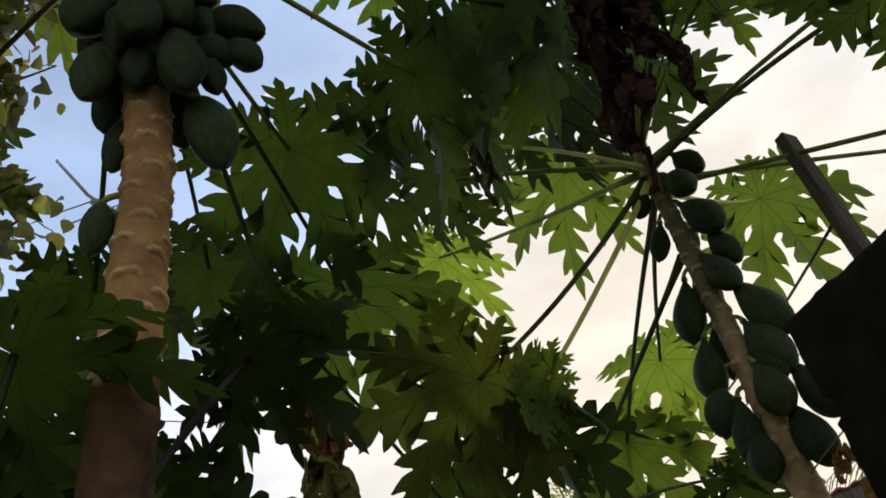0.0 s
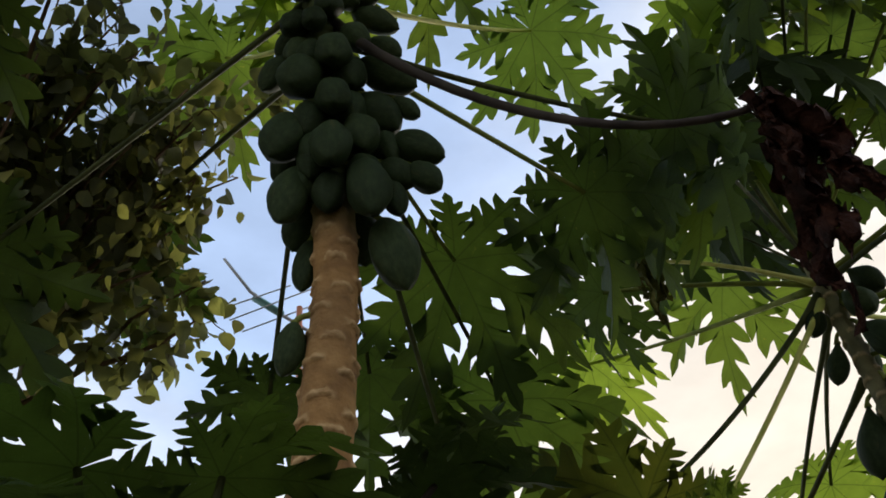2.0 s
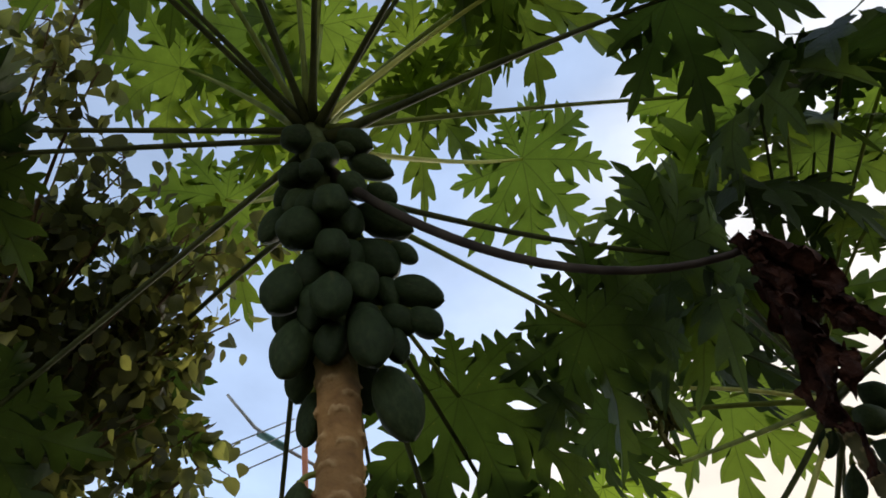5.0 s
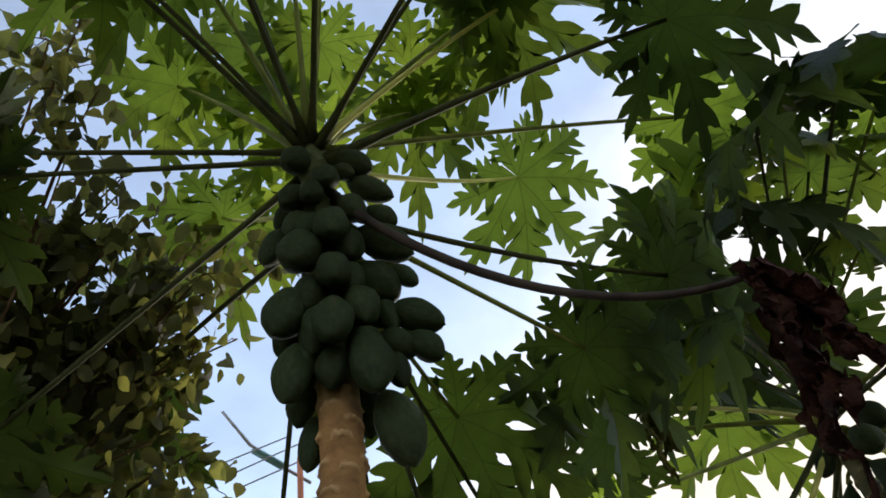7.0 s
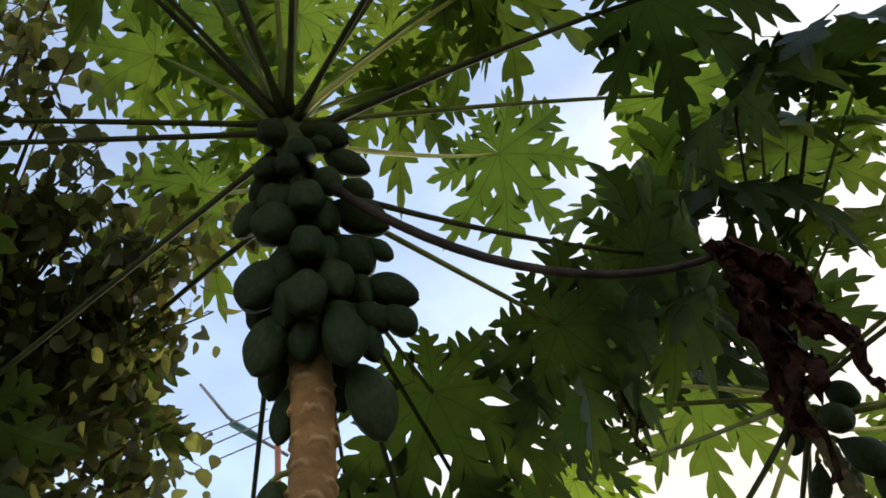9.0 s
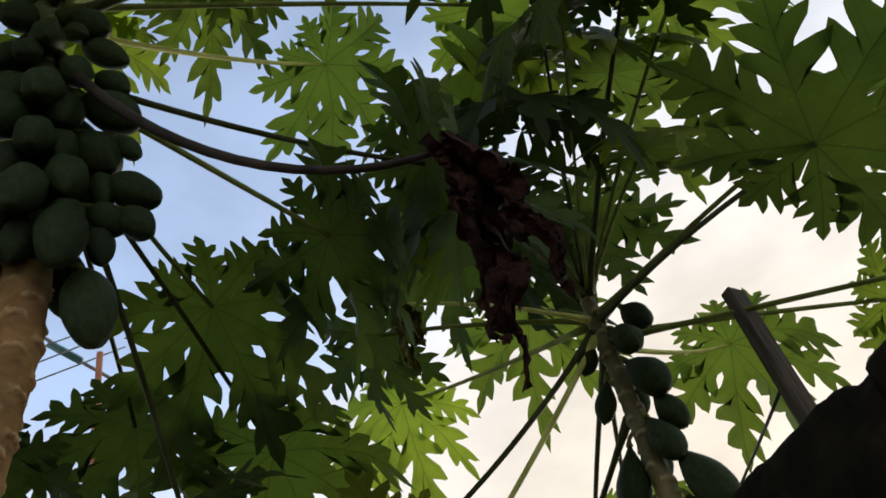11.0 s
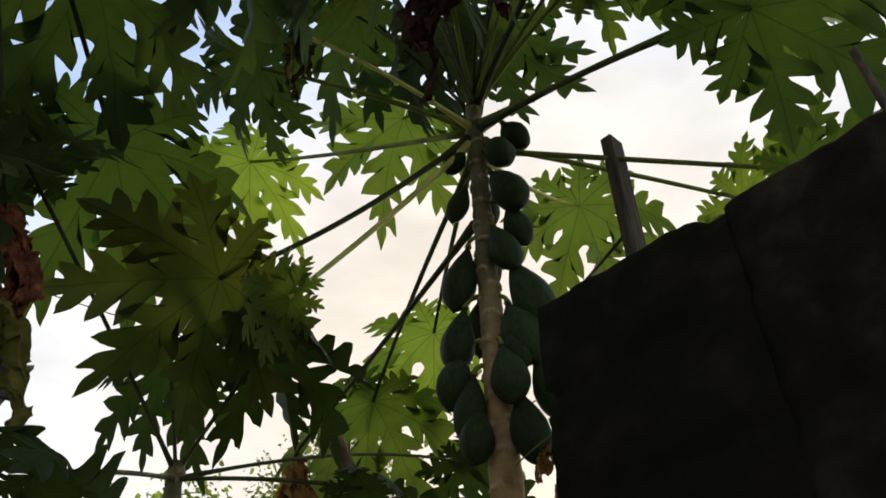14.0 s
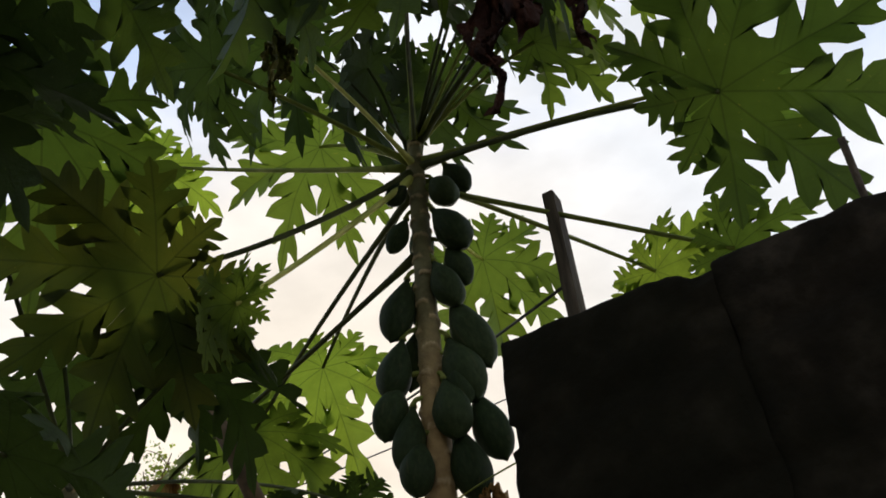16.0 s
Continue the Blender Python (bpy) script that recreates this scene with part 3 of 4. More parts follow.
def dried_leaf(owner, top, strips, mat, seed, name="dried_leaf", label=""):
    """A dead blade hung from its stalk: crumpled, twisted strips that fall from one point. strips: (dx, dy, dz, width)."""
    rng = random.Random(seed)
    bm = bmesh.new()
    top = Vector(top)
    for dx, dy, dz, w in strips:
        end = top + Vector((dx, dy, dz))
        n, m = 46, 11
        side = Vector((rng.uniform(-1, 1), rng.uniform(-1, 1), 0)).normalized()
        other = Vector((-side.y, side.x, 0))
        rows, ph = [], rng.uniform(0, 20)
        for i in range(n):
            t = i / (n - 1)
            p = top.lerp(end, t) + Vector((noise.noise(Vector((ph, t * 3, 0))), noise.noise(Vector((ph, 0, t * 3))), 0)) * 0.07 * t
            p += Vector((dx, dy, 0)) * 0.35 * math.sin(math.pi * t)
            wide = w * (0.35 + 0.9 * math.sin(math.pi * min(1, t * 1.15 + 0.08)) ** 0.7) * (1 - 0.72 * t) * (0.75 + 0.5 * abs(noise.noise(Vector((t * 7, ph, 3)))))
            tw = ph + 2.2 * t + 0.8 * noise.noise(Vector((t * 4, ph, 9)))
            a = side * math.cos(tw) + other * math.sin(tw)
            b = -side * math.sin(tw) + other * math.cos(tw)
            row = []
            for j in range(m):
                u = 2 * j / (m - 1) - 1
                fold = 0.9 * w * noise.noise(Vector((u * 1.6, t * 3.2, ph))) + (0.16 if j % 2 else -0.16) * w
                jag = 1 + (0.5 * noise.noise(Vector((u * 3, t * 16, ph))) if abs(u) > 0.7 else 0)
                q = p + a * (wide * u * jag) + b * (fold * (0.4 + 0.6 * (1 - t)) + 0.4 * w * u * u)
                q += Vector((0, 0, 0.05 * noise.noise(Vector((u * 2, t * 9, ph + 5)))))
                q += Vector((noise.noise(q * 40), noise.noise(q * 40 + Vector((5, 5, 5))), noise.noise(q * 40 + Vector((9, 1, 4))))) * 0.008
                q += Vector((noise.noise(q * 95), noise.noise(q * 95 + Vector((3, 8, 2))), noise.noise(q * 95 + Vector((7, 4, 1))))) * 0.005
                row.append(bm.verts.new(q))
            rows.append(row)
        for r, s in zip(rows, rows[1:]):
            for j in range(m - 1):
                if rng.random() > 0.01 + 0.12 * (j in (0, m - 2)):
                    bm.faces.new((r[j], r[j + 1], s[j + 1], s[j]))
    return part(name, bm, mat, owner, label)


# ---- ground ----
def build_ground():
    bm = bmesh.new()
    bmesh.ops.create_grid(bm, x_segments=60, y_segments=60, size=1.0)
    for v in bm.verts:
        x, y = v.co.x, v.co.y
        v.co.x, v.co.y = 400 * x * abs(x) ** 1.5, 400 * y * abs(y) ** 1.5
        v.co.z = 0.05 * noise.noise(Vector((v.co.x * 0.5, v.co.y * 0.5, 0))) if abs(v.co.x) < 40 and abs(v.co.y) < 40 else 0
    tagged(part("ground", bm, M_SOIL, None), "bare brown soil with leaf litter and weeds", "ground", kind="structure")


build_ground()

# ---- the papaya tree with the crowded fruit ----
def axis_a(z):
    k = max(0.0, z - 3.4)
    return -0.606 - 0.045 * k, 1.647 - 0.10 * k - 0.125 * k * k


def girth_a(z):
    return 0.066 + 0.009 * max(0, 3.4 - z) + 0.012 * max(0, 1.0 - z) - 0.012 * max(0, z - 3.7)


tree_a = thing("papaya_tree", (-0.606, 1.647, 0), "tall papaya tree with scarred tan trunk and crowded green fruit", "tree", "papaya trees")
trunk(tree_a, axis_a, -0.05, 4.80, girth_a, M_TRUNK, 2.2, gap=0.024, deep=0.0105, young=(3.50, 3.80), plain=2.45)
# height, bearing, distance from the trunk's axis, width, length and lean of each fruit
FRUIT_A = [
    (4.631, -120, 0.100, 0.108, 0.132, 0.6), (4.489, -64, 0.121, 0.104, 0.127, 0.7), (4.400, -90, 0.140, 0.086, 0.105, 0.6), (4.608, -9, 0.110, 0.069, 0.100, 1.3), (4.680, 6, 0.146, 0.110, 0.168, 1.3),
    (4.541, 5, 0.200, 0.095, 0.185, 1.3), (4.386, -25, 0.140, 0.103, 0.135, 0.6), (4.406, 5, 0.219, 0.088, 0.130, 1.3), (4.236, -69, 0.156, 0.124, 0.185, 0.5), (4.302, -166, 0.174, 0.098, 0.181, 0.35),
    (4.140, -110, 0.156, 0.146, 0.185, 0.5), (4.021, -72, 0.161, 0.116, 0.151, 0.5), (4.285, 5, 0.212, 0.135, 0.217, 1.4), (4.118, 7, 0.163, 0.150, 0.180, 1.0)]
FRUIT_A2 = [
    (4.126, 4, 0.269, 0.067, 0.121, 0.8), (3.917, -135, 0.170, 0.140, 0.214, 0.35), (3.804, -78, 0.166, 0.129, 0.211, 0.4), (3.940, -32, 0.131, 0.123, 0.164, 0.3), (3.972, 6, 0.191, 0.080, 0.144, 0.3),
    (3.944, 4, 0.289, 0.117, 0.165, 1.5), (3.814, 4, 0.299, 0.095, 0.126, 0.8), (3.844, 6, 0.209, 0.099, 0.125, 1.2), (3.670, -40, 0.166, 0.135, 0.242, 0.25), (3.691, -138, 0.155, 0.118, 0.222, 0.15),
    (3.767, -133, 0.100, 0.107, 0.184, 0.2), (3.748, 6, 0.196, 0.079, 0.146, 0.2), (3.525, 8, 0.174, 0.142, 0.249, 0.3), (3.145, -161, 0.112, 0.078, 0.150, 0.1)]
# those at the back of the cluster
FRUIT_A3 = [
    (3.53, 165, 0.100, 0.080, 0.17, 0.1), (3.86, -100, 0.11, 0.11, 0.16, 0.3), (3.98, -155, 0.12, 0.10, 0.15, 0.3), (4.33, -130, 0.11, 0.10, 0.14, 0.5), (4.02, 160, 0.16, 0.13, 0.19, 0.4),
    (4.15, 110, 0.16, 0.13, 0.19, 0.5), (3.75, 70, 0.16, 0.13, 0.19, 0.4), (4.3, 60, 0.16, 0.12, 0.18, 0.6), (3.75, 150, 0.14, 0.12, 0.18, 0.3), (4.0, 45, 0.18, 0.12, 0.18, 0.6),
    (4.50, 170, 0.12, 0.10, 0.14, 0.8), (4.00, -112, 0.105, 0.12, 0.17, 0.3), (3.83, -108, 0.10, 0.11, 0.18, 0.2), (4.22, -35, 0.11, 0.12, 0.16, 0.4), (4.08, -35, 0.10, 0.11, 0.16, 0.3), (4.30, -105, 0.10, 0.10, 0.15, 0.4), (3.70, -85, 0.085, 0.10, 0.16, 0.1), (3.80, -20, 0.12, 0.11, 0.16, 0.3), (4.45, -130, 0.12, 0.10, 0.13, 0.6)]
for i, (z, az, r, w, l, lean) in enumerate(FRUIT_A + FRUIT_A2 + FRUIT_A3):
    fruit(tree_a, axis_a, girth_a, z, az, r, w * 1.05, l * 1.30, lean * 0.8, n=i)


def on_a(z, toward):
    cx, cy = axis_a(z)
    d = Vector((toward[0] - cx, toward[1] - cy, 0)).normalized() * 0.05
    return Vector((cx, cy, z)) + d


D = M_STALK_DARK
def leaf_a(z, p, **kw):
    return leaf(tree_a, on_a(z, p), p, **kw)


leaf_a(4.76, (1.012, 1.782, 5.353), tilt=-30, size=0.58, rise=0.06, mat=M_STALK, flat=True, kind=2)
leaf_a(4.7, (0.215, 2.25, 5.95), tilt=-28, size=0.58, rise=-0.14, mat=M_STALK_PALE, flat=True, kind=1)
leaf_a(4.47, (0.57, 1.818, 4.203), tilt=-48, turn=-20, roll=-15, size=0.5, rise=-0.12, mat=M_STALK_DARK, shaded=True)
leaf_a(4.45, (0.205, 1.92, 4.01), tilt=-35, size=0.52, rise=0.0, mat=M_STALK, shaded=True)
leaf_a(4.35, (-0.318, 2.341, 4.230), tilt=-28, size=0.62, mat=M_STALK, r0=0.011, rise=-0.05, shaded=True)
leaf_a(4.30, (-0.807, 2.950, 4.231), tilt=-15, mat=D, r0=0.011, rise=0.05, shaded=True, size=0.6)
leaf_a(4.28, (-0.215, 2.993, 3.998), tilt=-22, size=0.68, mat=D, r0=0.011, rise=0.05, shaded=True)
leaf_a(4.66, (-1.05, 2.38, 3.66), tilt=-40, size=0.40, mat=D, rise=0.0, shaded=True)
leaf_a(4.4, (-1.93, 2.42, 4.906), tilt=-40, size=0.6, mat=D, rise=0.10, shaded=True)
leaf_a(4.66, (-1.857, 1.645, 3.816), tilt=-45, size=0.57, mat=D, rise=0.0, shaded=True)
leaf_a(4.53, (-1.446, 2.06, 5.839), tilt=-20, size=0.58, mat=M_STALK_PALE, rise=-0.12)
leaf_a(4.7, (-1.753, 0.918, 4.322), tilt=-20, mat=D, rise=0.0, shaded=True)
leaf_a(4.74, (-1.796, 0.857, 4.413), tilt=-30, mat=D, rise=0.01, size=0.5, shaded=True)
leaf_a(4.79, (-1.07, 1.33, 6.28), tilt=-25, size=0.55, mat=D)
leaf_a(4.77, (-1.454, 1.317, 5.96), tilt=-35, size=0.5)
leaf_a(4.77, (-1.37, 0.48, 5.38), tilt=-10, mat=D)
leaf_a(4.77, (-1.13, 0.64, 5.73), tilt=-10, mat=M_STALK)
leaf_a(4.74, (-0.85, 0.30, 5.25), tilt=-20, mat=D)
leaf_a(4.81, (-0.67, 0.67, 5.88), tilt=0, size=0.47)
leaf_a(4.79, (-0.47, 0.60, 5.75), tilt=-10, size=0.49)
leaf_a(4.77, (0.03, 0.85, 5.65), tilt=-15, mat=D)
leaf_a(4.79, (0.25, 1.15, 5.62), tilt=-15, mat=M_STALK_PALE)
leaf_a(4.69, (0.862, 1.179, 5.082), tilt=-20, mat=D, r0=0.021, shaded=True)
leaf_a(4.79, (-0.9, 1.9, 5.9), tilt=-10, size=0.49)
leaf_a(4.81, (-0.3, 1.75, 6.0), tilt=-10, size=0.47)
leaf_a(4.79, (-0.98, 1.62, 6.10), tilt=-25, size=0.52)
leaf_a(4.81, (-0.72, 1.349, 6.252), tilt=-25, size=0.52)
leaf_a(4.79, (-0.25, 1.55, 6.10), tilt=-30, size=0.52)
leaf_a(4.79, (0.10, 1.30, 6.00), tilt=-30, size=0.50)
dead_stalk = stalk(tree_a, on_a(4.52, (0.571, 1.228)), (0.571, 1.228, 3.370), -0.62, 0.020, 0.010, M_STALK_BROWN)
dried_leaf(dead_stalk, (0.571, 1.228, 3.375), [(0.075, 0.28, -0.52, 0.066), (0.05, 0.16, -0.36, 0.080), (0.20, 0.09, -0.46, 0.045), (0.12, 0.06, -0.28, 0.075), (0.02, 0.05, -0.22, 0.075), (0.08, 0.17, -0.38, 0.065), (0.06, 0.22, -0.44, 0.05)], M_DEAD, 7, label="crumpled dark brown dead leaf")

# ---- the slender papaya tree by the wall ----
def axis_b(z):
    return 1.235, 2.797


def girth_b(z):
    return 0.038 + 0.016 * max(0, 3.6 - z) - 0.008 * max(0, z - 3.9)


tree_b = thing("papaya_tree", (1.235, 2.797, 0), "slender papaya tree hung with pear-shaped fruit beside the wall", "tree", "papaya trees")
trunk(tree_b, axis_b, -0.05, 4.40, girth_b, M_TRUNK_GREEN, 2.2, gap=0.042, deep=0.008, young=(2.9, 3.6), seed=8)
FRUIT_B = [
    (4.155, -35, 0.165, 0.122, 0.165, 0.5), (4.035, -59, 0.110, 0.128, 0.172, 0.5), (3.825, -55, 0.120, 0.150, 0.244, 0.5), (3.662, -34, 0.130, 0.115, 0.186, 0.3), (3.542, -62, 0.090, 0.124, 0.229, 0.35),
    (3.336, -35, 0.149, 0.157, 0.291, 0.35), (3.158, -49, 0.110, 0.155, 0.248, 0.3), (2.978, -88, 0.095, 0.140, 0.214, 0.2), (2.943, -35, 0.179, 0.137, 0.235, 0.3), (2.787, -57, 0.111, 0.135, 0.238, 0.2),
    (2.769, -160, 0.101, 0.119, 0.180, 0.15)]
FRUIT_B2 = [
    (4.056, 168, 0.090, 0.089, 0.150, 0.5), (3.839, 151, 0.091, 0.091, 0.168, 0.4), (3.462, 151, 0.102, 0.136, 0.251, 0.25), (3.191, 152, 0.121, 0.132, 0.226, 0.2), (3.020, 152, 0.143, 0.132, 0.193, 0.25),
    (2.884, 178, 0.101, 0.115, 0.225, 0.15), (3.10, -60, 0.10, 0.11, 0.18, 0.3), (3.6, 70, 0.12, 0.12, 0.2, 0.3), (3.3, 90, 0.12, 0.12, 0.2, 0.3), (3.05, 50, 0.12, 0.12, 0.2, 0.3), (3.9, 60, 0.11, 0.11, 0.18, 0.4)]
for i, (z, az, r, w, l, lean) in enumerate(FRUIT_B + FRUIT_B2):
    fruit(tree_b, axis_b, girth_b, z, az, r, w * 0.96, l * 1.22, lean, True, n=i)


def leaf_b(z, p, **kw):
    d = Vector((p[0] - 1.235, p[1] - 2.797, 0)).normalized() * 0.035
    return leaf(tree_b, Vector((1.235, 2.797, z)) + d, p, **kw)


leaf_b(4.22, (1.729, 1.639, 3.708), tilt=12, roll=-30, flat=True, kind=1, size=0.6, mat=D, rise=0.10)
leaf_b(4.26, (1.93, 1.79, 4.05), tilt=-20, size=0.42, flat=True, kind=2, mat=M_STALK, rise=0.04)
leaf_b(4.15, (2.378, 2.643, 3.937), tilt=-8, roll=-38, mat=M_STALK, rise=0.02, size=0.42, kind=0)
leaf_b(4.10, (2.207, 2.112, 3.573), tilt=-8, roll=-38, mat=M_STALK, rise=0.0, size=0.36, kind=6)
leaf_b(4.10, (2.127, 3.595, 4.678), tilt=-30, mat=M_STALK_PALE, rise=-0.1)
leaf_b(4.38, (1.52, 1.50, 4.90), tilt=-25, mat=D, rise=0.10, size=0.59, shaded=True)
leaf_b(4.25, (0.303, 2.767, 4.35), tilt=-35, roll=35, mat=M_STALK, rise=0.05, size=0.43, shaded=True)
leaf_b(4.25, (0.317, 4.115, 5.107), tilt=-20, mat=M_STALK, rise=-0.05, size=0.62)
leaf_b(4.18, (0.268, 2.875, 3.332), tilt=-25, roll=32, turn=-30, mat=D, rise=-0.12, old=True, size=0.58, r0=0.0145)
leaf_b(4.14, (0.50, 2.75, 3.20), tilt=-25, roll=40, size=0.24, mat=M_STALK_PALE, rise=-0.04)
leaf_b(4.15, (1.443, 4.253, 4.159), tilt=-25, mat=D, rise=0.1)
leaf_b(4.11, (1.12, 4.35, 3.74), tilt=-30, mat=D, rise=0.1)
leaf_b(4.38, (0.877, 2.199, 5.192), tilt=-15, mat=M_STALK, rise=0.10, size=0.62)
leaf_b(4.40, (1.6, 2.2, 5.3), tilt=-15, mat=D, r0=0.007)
leaf_b(4.40, (0.75, 3.1, 5.3), tilt=-15, mat=D, r0=0.007, shaded=True)
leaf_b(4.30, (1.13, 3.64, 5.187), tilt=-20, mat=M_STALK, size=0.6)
leaf_b(4.42, (1.26, 2.01, 5.33), tilt=-40, mat=D, size=0.55, r0=0.007, shaded=True)
leaf_b(4.40, (1.01, 1.90, 4.62), tilt=-35, turn=15, mat=D, size=0.56, r0=0.007, shaded=True)
leaf_b(4.38, (0.77, 2.02, 4.35), tilt=-32, turn=25, mat=D, size=0.5, r0=0.007, shaded=True)
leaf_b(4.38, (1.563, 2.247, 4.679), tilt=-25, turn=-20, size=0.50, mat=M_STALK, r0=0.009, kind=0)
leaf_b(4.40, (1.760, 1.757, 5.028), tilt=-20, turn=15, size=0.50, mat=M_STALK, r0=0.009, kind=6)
leaf_b(4.36, (1.09, 2.95, 5.05), tilt=-48, turn=-10, mat=D, size=0.55, r0=0.007, shaded=True)

wilt_stalk = stalk(tree_b, (1.20, 2.78, 4.24), (0.40, 2.30, 4.02), 0.08, 0.012, 0.007, M_STALK_PALE)
dried_leaf(wilt_stalk, (0.40, 2.30, 4.02), [(0.03, 0.02, -0.30, 0.035), (-0.03, 0.03, -0.26, 0.03), (0.06, -0.02, -0.22, 0.03), (0.0, -0.03, -0.34, 0.025)], M_WILT, 33, "wilted_leaf", "limp yellow-green wilted leaf")
leaf_b(2.66, (1.345, 2.385, 2.68), tilt=10, size=0.05, r0=0.003, rise=0.02)
tan_stalk = stalk(tree_b, (1.26, 2.76, 2.72), (1.33, 2.655, 2.69), 0.01, 0.010, 0.006, M_STALK_DARK)
dried_leaf(tan_stalk, (1.33, 2.655, 2.69), [(0.04, -0.02, -0.19, 0.022), (-0.03, 0.0, -0.11, 0.018), (0.06, -0.01, -0.13, 0.015)], M_DEAD_TAN, 35, label="scrap of tan dead leaf")

# ---- the young papaya at the foot of the fruiting one ----
young_a = thing("papaya_sapling", (-0.80, 1.42, 0), "young papaya plant with broad shaded leaves on thin stalks", "plant", "papaya saplings")
trunk(young_a, lambda z: (-0.80, 1.42), -0.03, 1.75, lambda z: 0.035 - 0.008 * z, M_TRUNK_GREEN, 1.0, gap=0.05, deep=0.003, young=(0.6, 1.2), seed=5)


def leaf_y(z, p, **kw):
    return leaf(young_a, (-0.80, 1.42, z), p, r0=0.009, rise=0.12, shaded=True, **kw)


leaf_y(1.72, (-0.770, 1.470, 2.655), tilt=-10, turn=0, size=0.36, mat=D, roll=-30)
leaf_y(1.70, (-0.358, 1.755, 2.763), tilt=-5, size=0.32, mat=M_STALK_BROWN, kind=0, roll=-25)
leaf_y(1.72, (-1.091, 1.440, 2.706), tilt=-10, roll=32, size=0.42, mat=D, kind=6)
leaf_y(1.68, (-0.913, 1.962, 2.709), tilt=-30, size=0.40, mat=D)
leaf_y(1.70, (-1.10, 1.36, 2.56), tilt=5, size=0.40, mat=M_STALK)
leaf_y(1.70, (-0.62, 2.02, 2.62), tilt=-30, size=0.35, mat=M_STALK)
leaf_y(1.70, (-1.25, 1.95, 2.70), tilt=-20, size=0.40, mat=M_STALK)

# ---- the third papaya, low behind ----
tree_c = thing("papaya_tree", (0.215, 3.36, 0), "short papaya tree with spreading leaves behind the others", "tree", "papaya trees")
trunk(tree_c, lambda z: (0.215, 3.36), -0.05, 2.86, lambda z: 0.046 - 0.006 * z, M_TRUNK_GREEN, 1.9, gap=0.05, deep=0.004, young=(2.2, 2.6), seed=6)


def leaf_c(z, p, **kw):
    kw.setdefault("rise", 0.03)
    return leaf(tree_c, (0.215, 3.36, z + 0.24), p, r0=0.0075, shaded=True, **kw)


leaf_c(2.58, (0.470, 3.130, 3.230), tilt=-15, turn=60, mat=D, size=0.46, kind=0)
leaf_c(2.56, (-0.038, 2.238, 2.301), tilt=-15, turn=75, roll=-30, mat=D, size=0.3)
leaf_c(2.56, (0.804, 2.966, 2.647), tilt=-15, turn=40, roll=-25, mat=D, size=0.26)
leaf_c(2.58, (0.12, 3.55, 3.35), tilt=-35, mat=D, size=0.37)
leaf_c(2.58, (-0.42, 2.75, 3.62), tilt=-30, size=0.52, mat=D)
leaf_c(2.56, (1.61, 4.21, 3.36), tilt=-35, size=0.42, mat=D, rise=0.15)
leaf_b(4.36, (1.46, 2.85, 5.05), tilt=-48, turn=60, mat=D, size=0.46, r0=0.007, shaded=True)
leaf_b(4.38, (0.689, 1.906, 4.022), tilt=-38, turn=10, size=0.46, mat=D, r0=0.007, shaded=True)
leaf_b(4.40, (1.142, 1.616, 4.823), tilt=-40, turn=-15, size=0.52, mat=D, r0=0.007, shaded=True)
# five leaves overhead, out of view, added to shade the plants below
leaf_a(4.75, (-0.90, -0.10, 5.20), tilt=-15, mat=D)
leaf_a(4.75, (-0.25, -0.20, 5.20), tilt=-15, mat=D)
leaf_a(4.73, (0.50, 0.10, 5.00), tilt=-15, mat=D, shaded=True)
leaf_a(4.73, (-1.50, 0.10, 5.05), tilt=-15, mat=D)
leaf_b(4.38, (1.20, 0.75, 4.95), tilt=-15, mat=M_STALK, r0=0.007, shaded=True)
dead_c = stalk(tree_b, (1.21, 2.82, 3.72), (0.73, 4.40, 3.42), -0.02, 0.014, 0.009, M_STALK_DARK)
dried_leaf(dead_c, (0.73, 4.40, 3.42), [(0.10, 0.02, -0.85, 0.07), (-0.08, 0.0, -0.80, 0.07), (0.04, 0.05, -0.6, 0.06)], M_DEAD_TAN, 12, label="papery orange-brown dead leaf")
dead_d = stalk(tree_a, on_a(4.35, (-0.405, 2.672)), (-0.405, 2.672, 3.343), 0.10, 0.014, 0.008, M_STALK_DARK)
dried_leaf(dead_d, (-0.405, 2.672, 3.333), [(0.10, 0.03, -0.50, 0.06), (0.16, 0.0, -0.46, 0.06), (0.05, 0.02, -0.40, 0.06), (0.12, 0.06, -0.34, 0.05)], M_DEAD_RED, 22, label="half-green dead leaf hanging down")

dried_leaf(dead_d, (-0.345, 2.672, 3.013), [(0.02, 0.02, -0.42, 0.07), (0.14, 0.0, -0.48, 0.06), (-0.05, 0.04, -0.38, 0.06)], M_WILT, 23, "wilted_leaf", "limp yellow-green lobes")

